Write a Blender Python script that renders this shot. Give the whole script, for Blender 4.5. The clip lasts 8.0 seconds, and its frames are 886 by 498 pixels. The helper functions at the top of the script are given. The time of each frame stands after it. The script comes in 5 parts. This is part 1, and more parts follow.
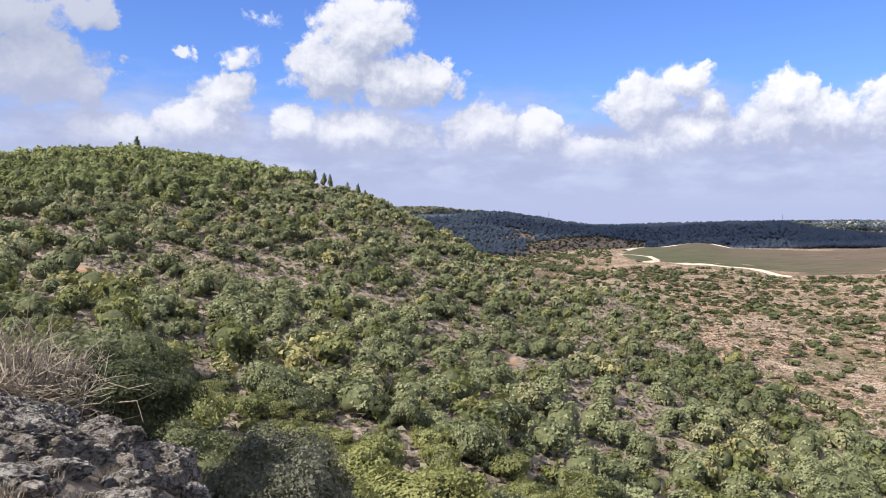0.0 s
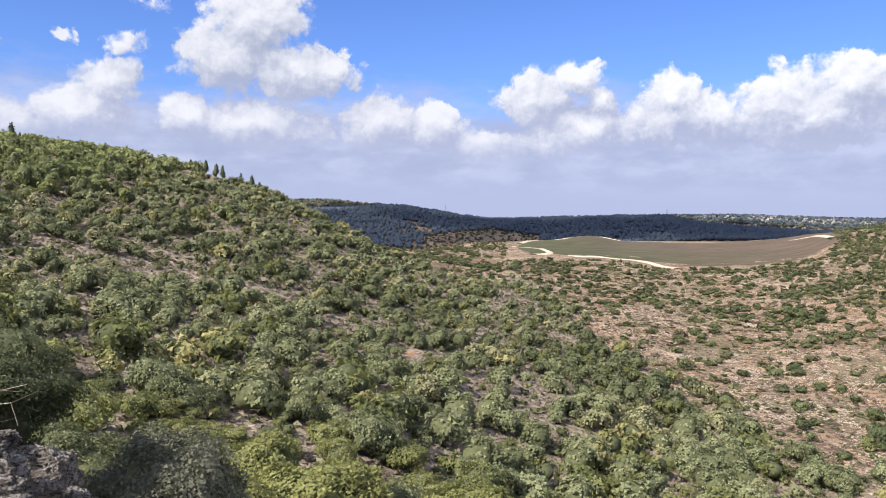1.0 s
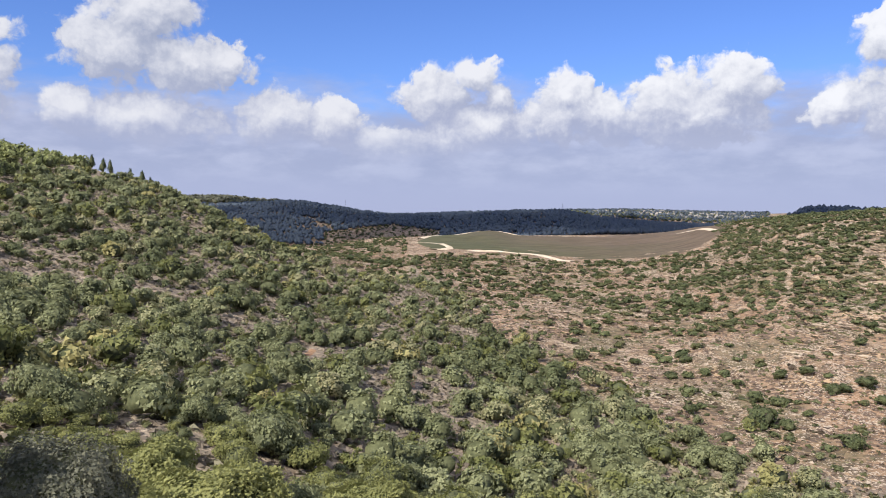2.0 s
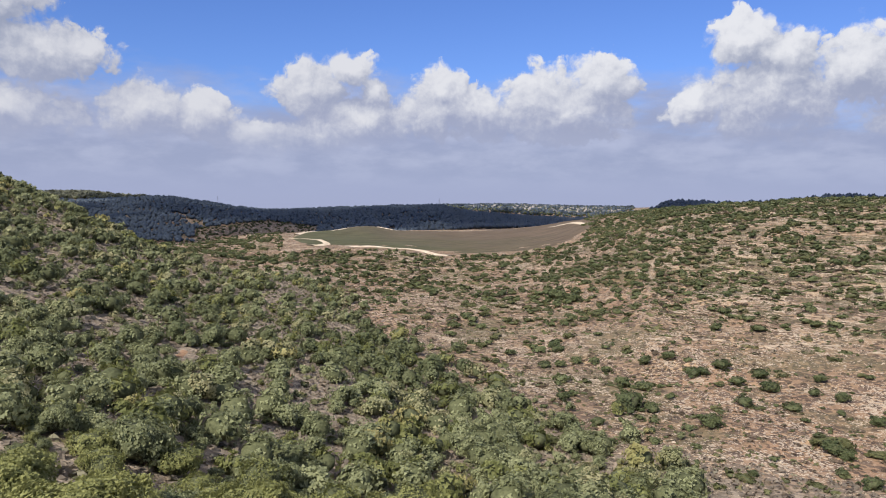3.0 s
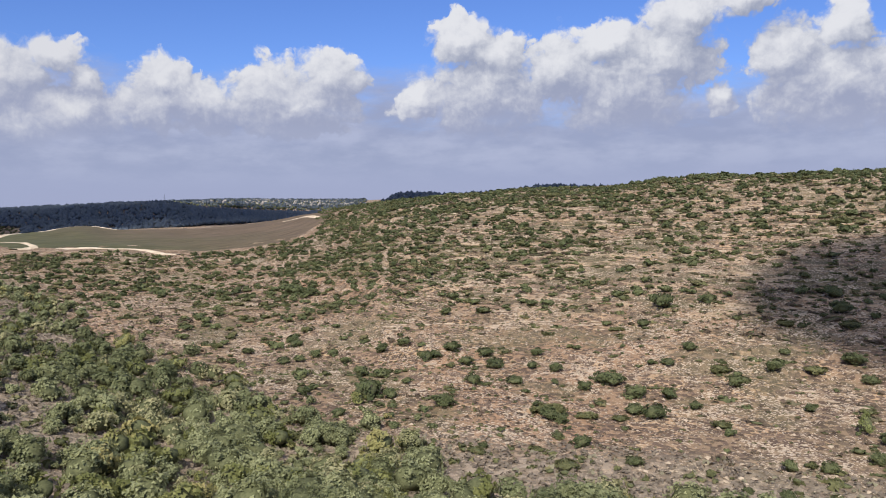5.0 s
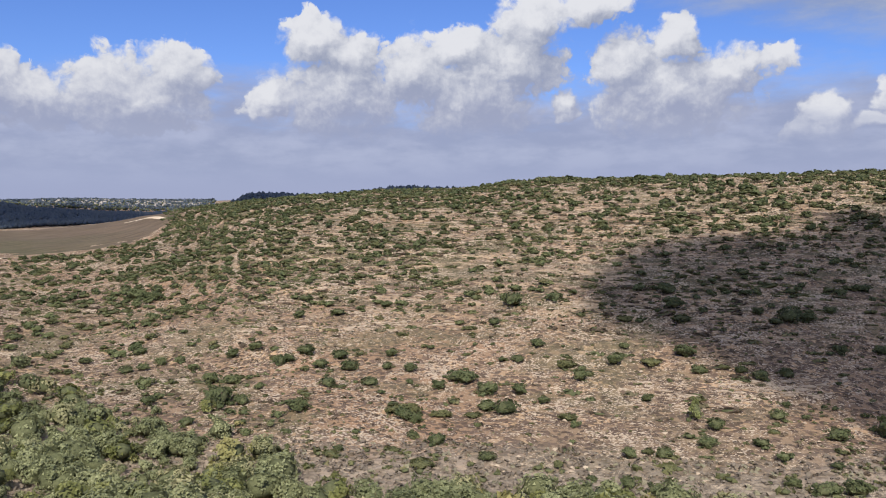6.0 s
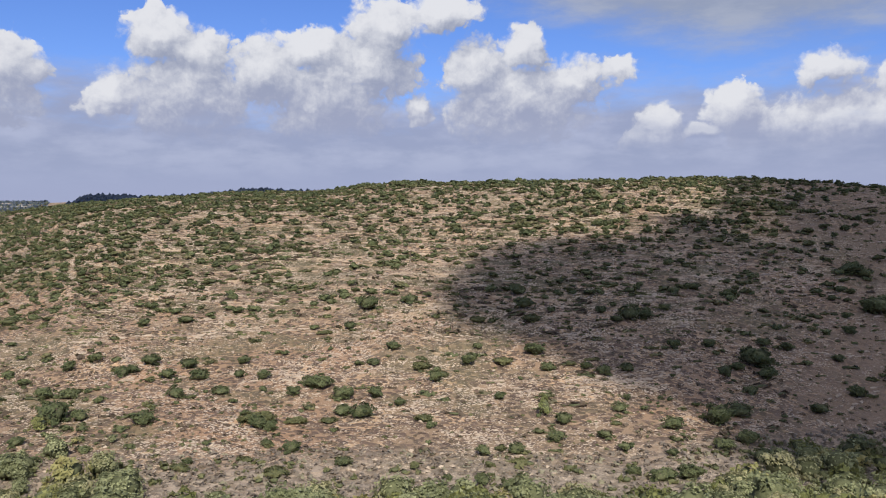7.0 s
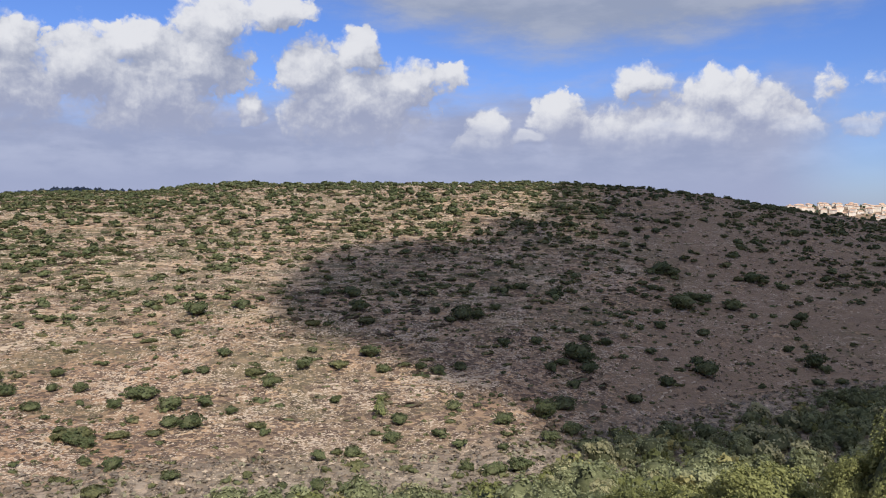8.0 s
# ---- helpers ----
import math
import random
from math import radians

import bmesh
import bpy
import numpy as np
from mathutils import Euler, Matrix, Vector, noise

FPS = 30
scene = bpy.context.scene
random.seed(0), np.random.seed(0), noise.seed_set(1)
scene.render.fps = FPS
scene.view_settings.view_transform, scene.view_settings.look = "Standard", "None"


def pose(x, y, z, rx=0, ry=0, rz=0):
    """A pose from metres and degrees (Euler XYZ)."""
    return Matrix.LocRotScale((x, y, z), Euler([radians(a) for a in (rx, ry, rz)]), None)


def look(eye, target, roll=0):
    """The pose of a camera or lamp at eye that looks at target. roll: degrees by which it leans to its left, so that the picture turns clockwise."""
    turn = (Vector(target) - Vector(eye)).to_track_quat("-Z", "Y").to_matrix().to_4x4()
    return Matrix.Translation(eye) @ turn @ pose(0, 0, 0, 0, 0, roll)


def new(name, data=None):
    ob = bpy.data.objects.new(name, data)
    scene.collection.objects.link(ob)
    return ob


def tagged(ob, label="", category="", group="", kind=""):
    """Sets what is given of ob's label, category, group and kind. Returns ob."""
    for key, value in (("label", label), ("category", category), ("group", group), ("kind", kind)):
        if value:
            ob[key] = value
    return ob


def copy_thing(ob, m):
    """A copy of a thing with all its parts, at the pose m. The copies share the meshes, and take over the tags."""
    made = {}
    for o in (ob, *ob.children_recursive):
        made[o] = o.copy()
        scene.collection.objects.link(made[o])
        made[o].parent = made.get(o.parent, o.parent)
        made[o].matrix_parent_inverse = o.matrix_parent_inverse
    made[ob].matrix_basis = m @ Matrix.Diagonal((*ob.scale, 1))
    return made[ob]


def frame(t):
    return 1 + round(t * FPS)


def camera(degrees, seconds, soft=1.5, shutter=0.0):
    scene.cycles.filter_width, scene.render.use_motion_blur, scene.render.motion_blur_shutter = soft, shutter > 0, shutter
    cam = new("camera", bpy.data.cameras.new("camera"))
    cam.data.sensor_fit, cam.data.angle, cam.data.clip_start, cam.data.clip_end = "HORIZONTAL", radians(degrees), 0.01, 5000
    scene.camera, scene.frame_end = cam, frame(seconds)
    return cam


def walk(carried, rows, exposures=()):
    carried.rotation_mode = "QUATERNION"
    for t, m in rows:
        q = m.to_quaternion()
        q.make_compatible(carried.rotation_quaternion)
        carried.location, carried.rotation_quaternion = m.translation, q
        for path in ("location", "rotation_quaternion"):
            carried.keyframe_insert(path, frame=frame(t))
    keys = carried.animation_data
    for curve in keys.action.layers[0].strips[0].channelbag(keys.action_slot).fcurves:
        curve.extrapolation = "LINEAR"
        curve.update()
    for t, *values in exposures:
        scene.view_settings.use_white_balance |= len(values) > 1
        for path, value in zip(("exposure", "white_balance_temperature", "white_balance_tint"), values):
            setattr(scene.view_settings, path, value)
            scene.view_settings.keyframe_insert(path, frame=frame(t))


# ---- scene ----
# camera: a slow pan by hand from a rocky lip over a valley
cam = camera(58.48, 8.0, soft=1.0)
EYE, REACH = 1.7, 0.3
ROWS = [
    (0.0, 0.0, -2.0, -0.8),
    (0.5, -4.24, -2.24, -1.05),
    (1.0, -7.42, -2.4, -1.0),
    (1.5, -10.78, -2.51, -0.83),
    (3.0, -23.47, -2.87, -0.47),
    (3.5, -28.1, -3.0, -0.17),
    (4.0, -32.19, -3.07, 0.21),
    (4.5, -37.39, -3.23, 0.61),
    (6.0, -53.04, -3.38, 0.44),
    (6.5, -58.78, -3.28, 0.34),
    (7.0, -63.48, -3.21, 0.25),
    (7.5, -69.1, -3.14, 0.05),
    (8.0, -75.34, -3.04, -0.15),
]
walk(cam, [(t, pose(-REACH * math.sin(radians(yaw)), REACH * math.cos(radians(yaw)) - REACH, EYE, 90 + pitch, roll, yaw)) for t, yaw, pitch, roll in ROWS],
     exposures=[(0.0, 0.62), (1.5, 0.52), (3.2, 0.17), (8.0, 0.12)])

# ---- light ----
SUN_AZ, SUN_EL = -124.0, 42.0          # degrees clockwise from +y, degrees up
SUN_DIR = Vector((math.sin(radians(SUN_AZ)) * math.cos(radians(SUN_EL)), math.cos(radians(SUN_AZ)) * math.cos(radians(SUN_EL)), math.sin(radians(SUN_EL))))
sun_data = bpy.data.lights.new("sun", "SUN")
sun_data.energy, sun_data.angle, sun_data.color = 5.0, radians(0.5), (1.0, 0.93, 0.82)
sun = new("sun", sun_data)
sun.matrix_world = look(SUN_DIR * 100, (0, 0, 0))


class Nodes:
    """Short spelling for node trees."""

    def __init__(self, tree):
        self.tree = tree

    def add(self, kind, inputs=None, **settings):
        node = self.tree.nodes.new(kind)
        for key, value in settings.items():
            setattr(node, key, value)
        for key, value in (inputs or {}).items():
            self.put(node.inputs[key], value)
        return node

    def put(self, socket, value):
        if isinstance(value, bpy.types.NodeSocket):
            self.tree.links.new(value, socket)
        else:
            socket.default_value = value

    def math(self, op, a, b=0.0, c=0.0, clamp=False):
        return self.add("ShaderNodeMath", {0: a, 1: b, 2: c}, operation=op, use_clamp=clamp).outputs[0]

    def vec(self, op, a, b=(0, 0, 0)):
        node = self.add("ShaderNodeVectorMath", {0: a, 1: b}, operation=op)
        return node.outputs["Value"] if op == "LENGTH" else node.outputs["Vector"]

    def ramp(self, value, low, high, to_low=0.0, to_high=1.0):
        return self.add("ShaderNodeMapRange", {0: value, 1: low, 2: high, 3: to_low, 4: to_high}, interpolation_type="SMOOTHSTEP").outputs[0]

    def mix(self, factor, a, b, blend="MIX"):
        node = self.add("ShaderNodeMix", data_type="RGBA", blend_type=blend)
        self.put(node.inputs[0], factor)
        for i, value in ((6, a), (7, b)):
            self.put(node.inputs[i], (*value, 1) if isinstance(value, tuple) and len(value) == 3 else value)
        return node.outputs[2]

    def noise(self, vector, scale, detail=4.0, rough=0.55, out="Fac"):
        return self.add("ShaderNodeTexNoise", {"Vector": vector, "Scale": scale, "Detail": detail, "Roughness": rough}).outputs[out]


def sky_world():
    """Blue sky with cumulus heaps over a low grey layer."""
    world = bpy.data.worlds.new("sky")
    scene.world = world
    world.use_nodes = True
    world.node_tree.nodes.clear()
    n = Nodes(world.node_tree)
    # cumulus heaps: degrees clockwise, degrees up, half width, half height
    heaps_west = [(-29.2, 12.4, 4.9, 2.2), (-24.0, 13.2, 2.0, 1.5), (-27.3, 9.4, 5.1, 2.7), (-24.4, 8.2, 2.0, 1.5), (-15.6, 8.6, 2.6, 1.8), (-17.3, 6.6, 3.2, 2.0), (-6.0, 13.4, 4.1, 3.0), (-8.0, 10.7, 4.1, 2.7), (-3.0, 9.9, 4.8, 2.3), (-22.8, 5.6, 3.3, 1.5), (-10.4, 6.7, 2.1, 1.6), (-6.0, 6.3, 5.5, 1.9), (3.0, 6.8, 3.0, 2.3), (6.6, 6.5, 2.3, 1.9), (10.2, 4.9, 2.7, 1.3), (14.0, 8.5, 3.3, 2.4), (16.8, 9.9, 2.6, 1.4), (14.5, 5.2, 2.3, 1.7), (17.8, 6.3, 3.5, 1.8)]
    heaps_mid = [(-0.9, 10.1, 1.5, 1.8), (23.3, 8.5, 2.3, 2.1), (24.7, 7.1, 4.9, 2.1), (30.7, 8.5, 3.4, 2.3), (34.6, 8.7, 3.1, 2.5), (32.0, 7.0, 5.1, 2.2), (18.5, 8.3, 1.1, 0.9), (41.1, 7.5, 2.1, 1.9), (44.0, 11.3, 2.9, 2.3), (46.7, 10.3, 2.6, 2.0), (45.9, 8.0, 5.1, 3.3)]
    heaps_east = [(46.0, 10.4, 2.9, 2.3), (51.1, 9.2, 3.7, 2.9), (54.3, 10.8, 2.7, 2.0), (55.5, 8.3, 5.1, 3.3), (59.5, 12.4, 3.6, 2.3), (63.7, 13.5, 3.5, 1.5), (58.3, 9.8, 3.9, 3.2), (61.7, 6.9, 1.1, 1.2), (65.9, 9.3, 3.0, 2.6), (69.1, 10.9, 2.0, 1.9), (69.1, 7.7, 5.8, 3.2), (72.6, 8.5, 3.2, 2.1), (75.8, 9.4, 1.9, 1.0)]
    heaps_far_east = [(78.7, 5.6, 1.5, 1.8), (78.4, 4.4, 2.0, 1.3), (83.6, 6.5, 2.0, 1.9), (89.4, 8.7, 2.7, 1.6), (94.7, 7.7, 3.4, 1.9), (96.5, 6.5, 2.7, 2.0), (91.8, 5.3, 8.9, 2.2), (98.9, 5.3, 2.3, 1.3), (81.6, 5.0, 1.2, 0.7)]

    wisps_thin = [(-14.5, 11.0, 4.6, 2.4), (-18.3, 11.0, 2.4, 1.5), (-12.5, 13.6, 4.2, 2.2), (101.1, 7.9, 2.6, 2.4), (104.0, 7.9, 4.0, 2.2), (103.0, 5.4, 3.4, 1.6)]

    field = bpy.data.node_groups.new("cloud_field", "ShaderNodeTree")
    field.interface.new_socket("Place", in_out="INPUT", socket_type="NodeSocketVector")
    field.interface.new_socket("Density", in_out="OUTPUT", socket_type="NodeSocketFloat")
    g = Nodes(field)
    place = g.add("NodeGroupInput").outputs[0]
    warp = g.vec("SUBTRACT", g.noise(place, 0.55, 3, 0.55, "Color"), (0.5, 0.5, 0.5))
    bent = g.vec("ADD", place, g.vec("MULTIPLY", warp, (2.2, 1.7, 0)))
    total = None
    for az, el, w, h in heaps_west + heaps_mid + heaps_east + heaps_far_east:
        d = g.vec("LENGTH", g.vec("MULTIPLY", g.vec("SUBTRACT", bent, (az, el, 0)), (1 / w, 1 / h, 0)))
        blob = g.math("SUBTRACT", 1.0, d)
        total = blob if total is None else g.math("SMOOTH_MAX", total, blob, 0.18)
    for az, el, w, h in wisps_thin:
        d = g.vec("LENGTH", g.vec("MULTIPLY", g.vec("SUBTRACT", bent, (az, el, 0)), (1 / w, 1 / h, 0)))
        total = g.math("SMOOTH_MAX", total, g.math("SUBTRACT", 0.36, d), 0.1)
    puff = g.add("ShaderNodeTexVoronoi", {"Vector": bent, "Scale": 0.62, "Detail": 3.0, "Roughness": 0.55, "Lacunarity": 2.2, "Smoothness": 0.22}, feature="SMOOTH_F1", normalize=True).outputs["Distance"]
    fine = g.noise(place, 1.5, 6, 0.6)
    low_bank = g.ramp(g.add("ShaderNodeSeparateXYZ", {0: place}).outputs[1], 8.5, 5.0, 0.0, 0.22)
    dens = g.math("ADD", g.math("ADD", total, low_bank), g.math("MULTIPLY", g.math("SUBTRACT", 0.29, puff), 1.25))
    dens = g.math("ADD", dens, g.math("MULTIPLY", g.math("SUBTRACT", fine, 0.5), 0.42))
    g.put(g.add("NodeGroupOutput").inputs[0], dens)

    way = n.add("ShaderNodeTexCoord").outputs["Generated"]
    split = n.add("ShaderNodeSeparateXYZ", {0: way})
    az = n.math("MULTIPLY", n.math("ARCTAN2", split.outputs[0], split.outputs[1]), 57.2958)
    el = n.math("MULTIPLY", n.math("ARCSINE", split.outputs[2]), 57.2958)
    place = n.add("ShaderNodeCombineXYZ", {0: az, 1: el}).outputs[0]

    def dens(p):
        node = n.add("ShaderNodeGroup", node_tree=field)
        n.put(node.inputs[0], p)
        return node.outputs[0]

    here, near_lit, lit, far_lit = dens(place), dens(n.vec("ADD", place, (-0.12, 0.2, 0))), dens(n.vec("ADD", place, (-0.34, 0.62, 0))), dens(n.vec("ADD", place, (-0.7, 2.0, 0)))
    soft = n.ramp(n.noise(n.vec("MULTIPLY", place, (0.35, 0.5, 0)), 1.0, 3), 0.35, 0.65, 0.16, 0.5)
    cover = n.add("ShaderNodeMapRange", {0: here, 1: 0.0, 2: soft, 3: 0.0, 4: 1.0}, interpolation_type="SMOOTHSTEP").outputs[0]
    steep = n.math("ADD", n.math("MULTIPLY", n.math("SUBTRACT", here, lit), 1.0), n.math("ADD", n.math("MULTIPLY", n.math("SUBTRACT", here, near_lit), 0.35), n.math("MULTIPLY", n.math("SUBTRACT", here, far_lit), 0.95)))
    bright = n.ramp(n.math("ADD", steep, n.math("MULTIPLY", n.math("SUBTRACT", el, 8.5), 0.06)), -0.85, 1.55)
    bright = n.math("MULTIPLY", bright, n.ramp(n.math("SUBTRACT", n.math("MULTIPLY", n.math("SUBTRACT", el, 10.0), 0.6), az), 17.0, 24.0, 1.0, 0.35))
    wisps = n.noise(n.vec("MULTIPLY", place, (0.14, 0.42, 0)), 1.0, 6, 0.6)
    fade = n.ramp(az, 97.0, 104.0, 1.0, 0.25)
    layer = n.math("MULTIPLY", fade, n.ramp(n.math("ADD", el, n.math("MULTIPLY", n.math("SUBTRACT", wisps, 0.5), 8.0)), 10.2, 5.4))
    off = n.math("SUBTRACT", az, 86.5)
    rim = n.math("ADD", 9.9, n.math("MULTIPLY", n.math("MULTIPLY", off, off), 0.0105))
    roof = n.ramp(n.math("ADD", n.math("SUBTRACT", el, rim), n.math("MULTIPLY", n.math("SUBTRACT", wisps, 0.5), 5.0)), -0.6, 2.8)
    sky = n.add("ShaderNodeTexSky", sky_type="NISHITA", sun_disc=False, sun_elevation=radians(SUN_EL), sun_rotation=radians(SUN_AZ), dust_density=0.3, ozone_density=4.0, air_density=1.0)
    blue = n.mix(1.0, sky.outputs[0], (0.061, 0.075, 0.119), "MULTIPLY")
    # rows of grey-based cumulus one behind the other, low over the land
    rows = n.vec("MULTIPLY", place, (0.24, 0.75, 0))
    heads = n.add("ShaderNodeTexVoronoi", {"Vector": n.vec("ADD", rows, n.vec("MULTIPLY", n.noise(rows, 1.4, 4, 0.6, "Color"), (0.9, 0.7, 0))), "Scale": 1.0, "Detail": 2.0, "Roughness": 0.5, "Smoothness": 0.5}, feature="SMOOTH_F1", normalize=True).outputs["Distance"]
    streak = n.noise(n.vec("MULTIPLY", place, (0.20, 0.50, 0)), 1.0, 6, 0.58)
    tuft = n.math("ADD", n.math("MULTIPLY", n.math("SUBTRACT", 0.38, heads), 0.7), streak)
    low = n.mix(n.ramp(tuft, 0.38, 0.80), (0.30, 0.335, 0.485), (0.40, 0.432, 0.58))
    low = n.mix(n.ramp(el, 4.0, 0.8), low, (0.325, 0.36, 0.53))
    sunlit = n.mix(n.ramp(az, 0.0, 40.0), (0.61, 0.62, 0.675), (0.70, 0.71, 0.755))
    shaded = n.mix(n.ramp(el, 6.0, 11.0), (0.315, 0.347, 0.485), (0.285, 0.32, 0.435))
    heap = n.mix(bright, shaded, sunlit)
    colour = n.mix(n.math("MULTIPLY", layer, 0.95), blue, low)
    colour = n.mix(n.math("MULTIPLY", cover, n.ramp(n.math("ADD", el, n.math("MULTIPLY", n.math("SUBTRACT", streak, 0.5), 4.0)), 2.8, 6.6)), colour, heap)
    colour = n.mix(n.math("MULTIPLY", roof, 0.92), colour, n.mix(n.ramp(wisps, 0.38, 0.62), (0.285, 0.325, 0.43), (0.36, 0.395, 0.49)))
    # broken cumulus added overhead and behind, out of view, to make the fill light neutral
    over = n.vec("MULTIPLY", way, n.add("ShaderNodeCombineXYZ", {0: n.math("DIVIDE", 1.0, n.math("ADD", n.math("ABSOLUTE", split.outputs[2]), 0.12)), 1: n.math("DIVIDE", 1.0, n.math("ADD", n.math("ABSOLUTE", split.outputs[2]), 0.12)), 2: 0.0}).outputs[0])
    around = n.math("MAXIMUM", n.ramp(el, 15.0, 24.0), n.ramp(n.math("ABSOLUTE", n.math("SUBTRACT", az, 37.0)), 71.0, 84.0))
    broken = n.math("MULTIPLY", around, n.ramp(n.noise(over, 1.1, 5, 0.55), 0.44, 0.58))
    colour = n.mix(broken, colour, n.mix(n.ramp(n.noise(over, 2.6, 4, 0.6), 0.4, 0.65), (0.42, 0.44, 0.49), (0.68, 0.69, 0.72)))
    back = n.add("ShaderNodeBackground", {"Color": colour, "Strength": 1.0})
    n.put(n.add("ShaderNodeOutputWorld").inputs[0], back.outputs[0])


sky_world()


# ---- materials ----
def material(name):
    mat = bpy.data.materials.new(name)
    mat.use_nodes = True
    mat.node_tree.nodes.clear()
    n = Nodes(mat.node_tree)
    return mat, n


def finish(n, colour, rough=0.9, bump=None, strength=0.5, distance=0.1, spec=0.2):
    bsdf = n.add("ShaderNodeBsdfPrincipled", {"Base Color": colour, "Roughness": rough, "Specular IOR Level": spec})
    if bump is not None:
        n.put(bsdf.inputs["Normal"], n.add("ShaderNodeBump", {"Height": bump, "Strength": strength, "Distance": distance}).outputs[0])
    n.put(n.add("ShaderNodeOutputMaterial").inputs[0], bsdf.outputs[0])


def plain_material(name, a, b, scale, rough=0.9, bump=0.4):
    mat, n = material(name)
    where = n.add("ShaderNodeNewGeometry").outputs["Position"]
    plant = n.add("ShaderNodeObjectInfo").outputs["Random"]
    f = n.noise(where, scale, 6, 0.6)
    wide = n.noise(where, scale * 0.12, 3)
    mixf = n.math("ADD", n.ramp(n.math("ADD", n.math("MULTIPLY", f, 0.6), n.math("MULTIPLY", wide, 0.4)), 0.36, 0.64), n.math("MULTIPLY", n.math("SUBTRACT", plant, 0.5), 0.3), clamp=True)
    finish(n, n.mix(mixf, a, b), rough, f, bump, 0.3 / scale)
    return mat


def leaf_material(name, dark, light, dry=None):
    """Foliage: sprays differ from one another, and so do plants and whole patches of the hill."""
    mat, n = material(name)
    geo = n.add("ShaderNodeNewGeometry")
    isle, where = geo.outputs["Random Per Island"], geo.outputs["Position"]
    patch, spray, grain = n.noise(where, 0.07, 3), n.noise(where, 2.4, 4, 0.7), n.noise(where, 7.0, 3, 0.7)
    tone = n.add("ShaderNodeAttribute", attribute_name="tone").outputs["Fac"]
    plant = n.add("ShaderNodeObjectInfo").outputs["Random"]
    f = n.math("ADD", n.math("MULTIPLY", isle, 0.42), n.math("MULTIPLY", n.math("SUBTRACT", patch, 0.45), 0.9))
    f = n.math("ADD", f, n.math("ADD", n.math("MULTIPLY", n.math("SUBTRACT", tone, 0.35), 0.45), n.math("ADD", n.math("MULTIPLY", n.math("SUBTRACT", spray, 0.5), 0.9), n.math("MULTIPLY", n.math("SUBTRACT", grain, 0.5), 0.7))))
    f = n.math("ADD", f, n.math("MULTIPLY", n.math("SUBTRACT", plant, 0.5), 0.35), clamp=True)
    colour = n.mix(f, dark, light)
    if dry:
        colour = n.mix(n.ramp(n.math("ADD", tone, n.math("MULTIPLY", patch, 0.5)), 1.0, 1.2, 0.0, 0.55), colour, dry)
    bsdf = n.add("ShaderNodeBsdfPrincipled", {"Base Color": colour, "Roughness": 0.62, "Specular IOR Level": 0.22})
    bulge = n.math("ADD", n.math("MULTIPLY", grain, 0.6), spray)
    n.put(bsdf.inputs["Normal"], n.add("ShaderNodeBump", {"Height": bulge, "Strength": 0.35, "Distance": 0.3}).outputs[0])
    thin = n.add("ShaderNodeBsdfTranslucent", {"Color": n.mix(0.5, colour, light)})
    both = n.add("ShaderNodeMixShader", {0: 0.24, 1: bsdf.outputs[0], 2: thin.outputs[0]})
    n.put(n.add("ShaderNodeOutputMaterial").inputs[0], both.outputs[0])
    return mat


# twigs inside the crowns, darkened to stand for the shade among leaves
INNER = plain_material("inner_twigs_and_shade", (0.060, 0.068, 0.034), (0.125, 0.134, 0.068), 3.0)
OAK = leaf_material("oak_leaves", (0.110, 0.128, 0.062), (0.395, 0.412, 0.225), (0.41, 0.36, 0.21))
LENTISK = leaf_material("lentisk_leaves", (0.055, 0.072, 0.032), (0.205, 0.230, 0.108))
OLIVE = leaf_material("olive_leaves", (0.130, 0.144, 0.050), (0.400, 0.402, 0.160), (0.45, 0.38, 0.18))
PINE = leaf_material("pine_needles", (0.140, 0.165, 0.066), (0.360, 0.390, 0.165))
CYPRESS = leaf_material("cypress_needles", (0.038, 0.060, 0.040), (0.115, 0.150, 0.090))
GREY = leaf_material("grey_leaves", (0.105, 0.112, 0.080), (0.260, 0.258, 0.185))
DUSK = leaf_material("dull_oak_leaves", (0.058, 0.070, 0.032), (0.185, 0.200, 0.098))
# blue haze of distance is painted into these leaf colours
HAZED_WOOD = leaf_material("hazed_far_conifers", (0.078, 0.104, 0.140), (0.122, 0.150, 0.188))
LOWSHRUB = leaf_material("low_shrub_leaves", (0.085, 0.092, 0.04), (0.225, 0.225, 0.105), (0.28, 0.24, 0.14))
BRUSH = leaf_material("grey_brush", (0.190, 0.158, 0.126), (0.370, 0.318, 0.255), (0.30, 0.30, 0.18))
SCRUB = leaf_material("dry_scrub", (0.095, 0.073, 0.053), (0.245, 0.190, 0.138), (0.17, 0.17, 0.095))


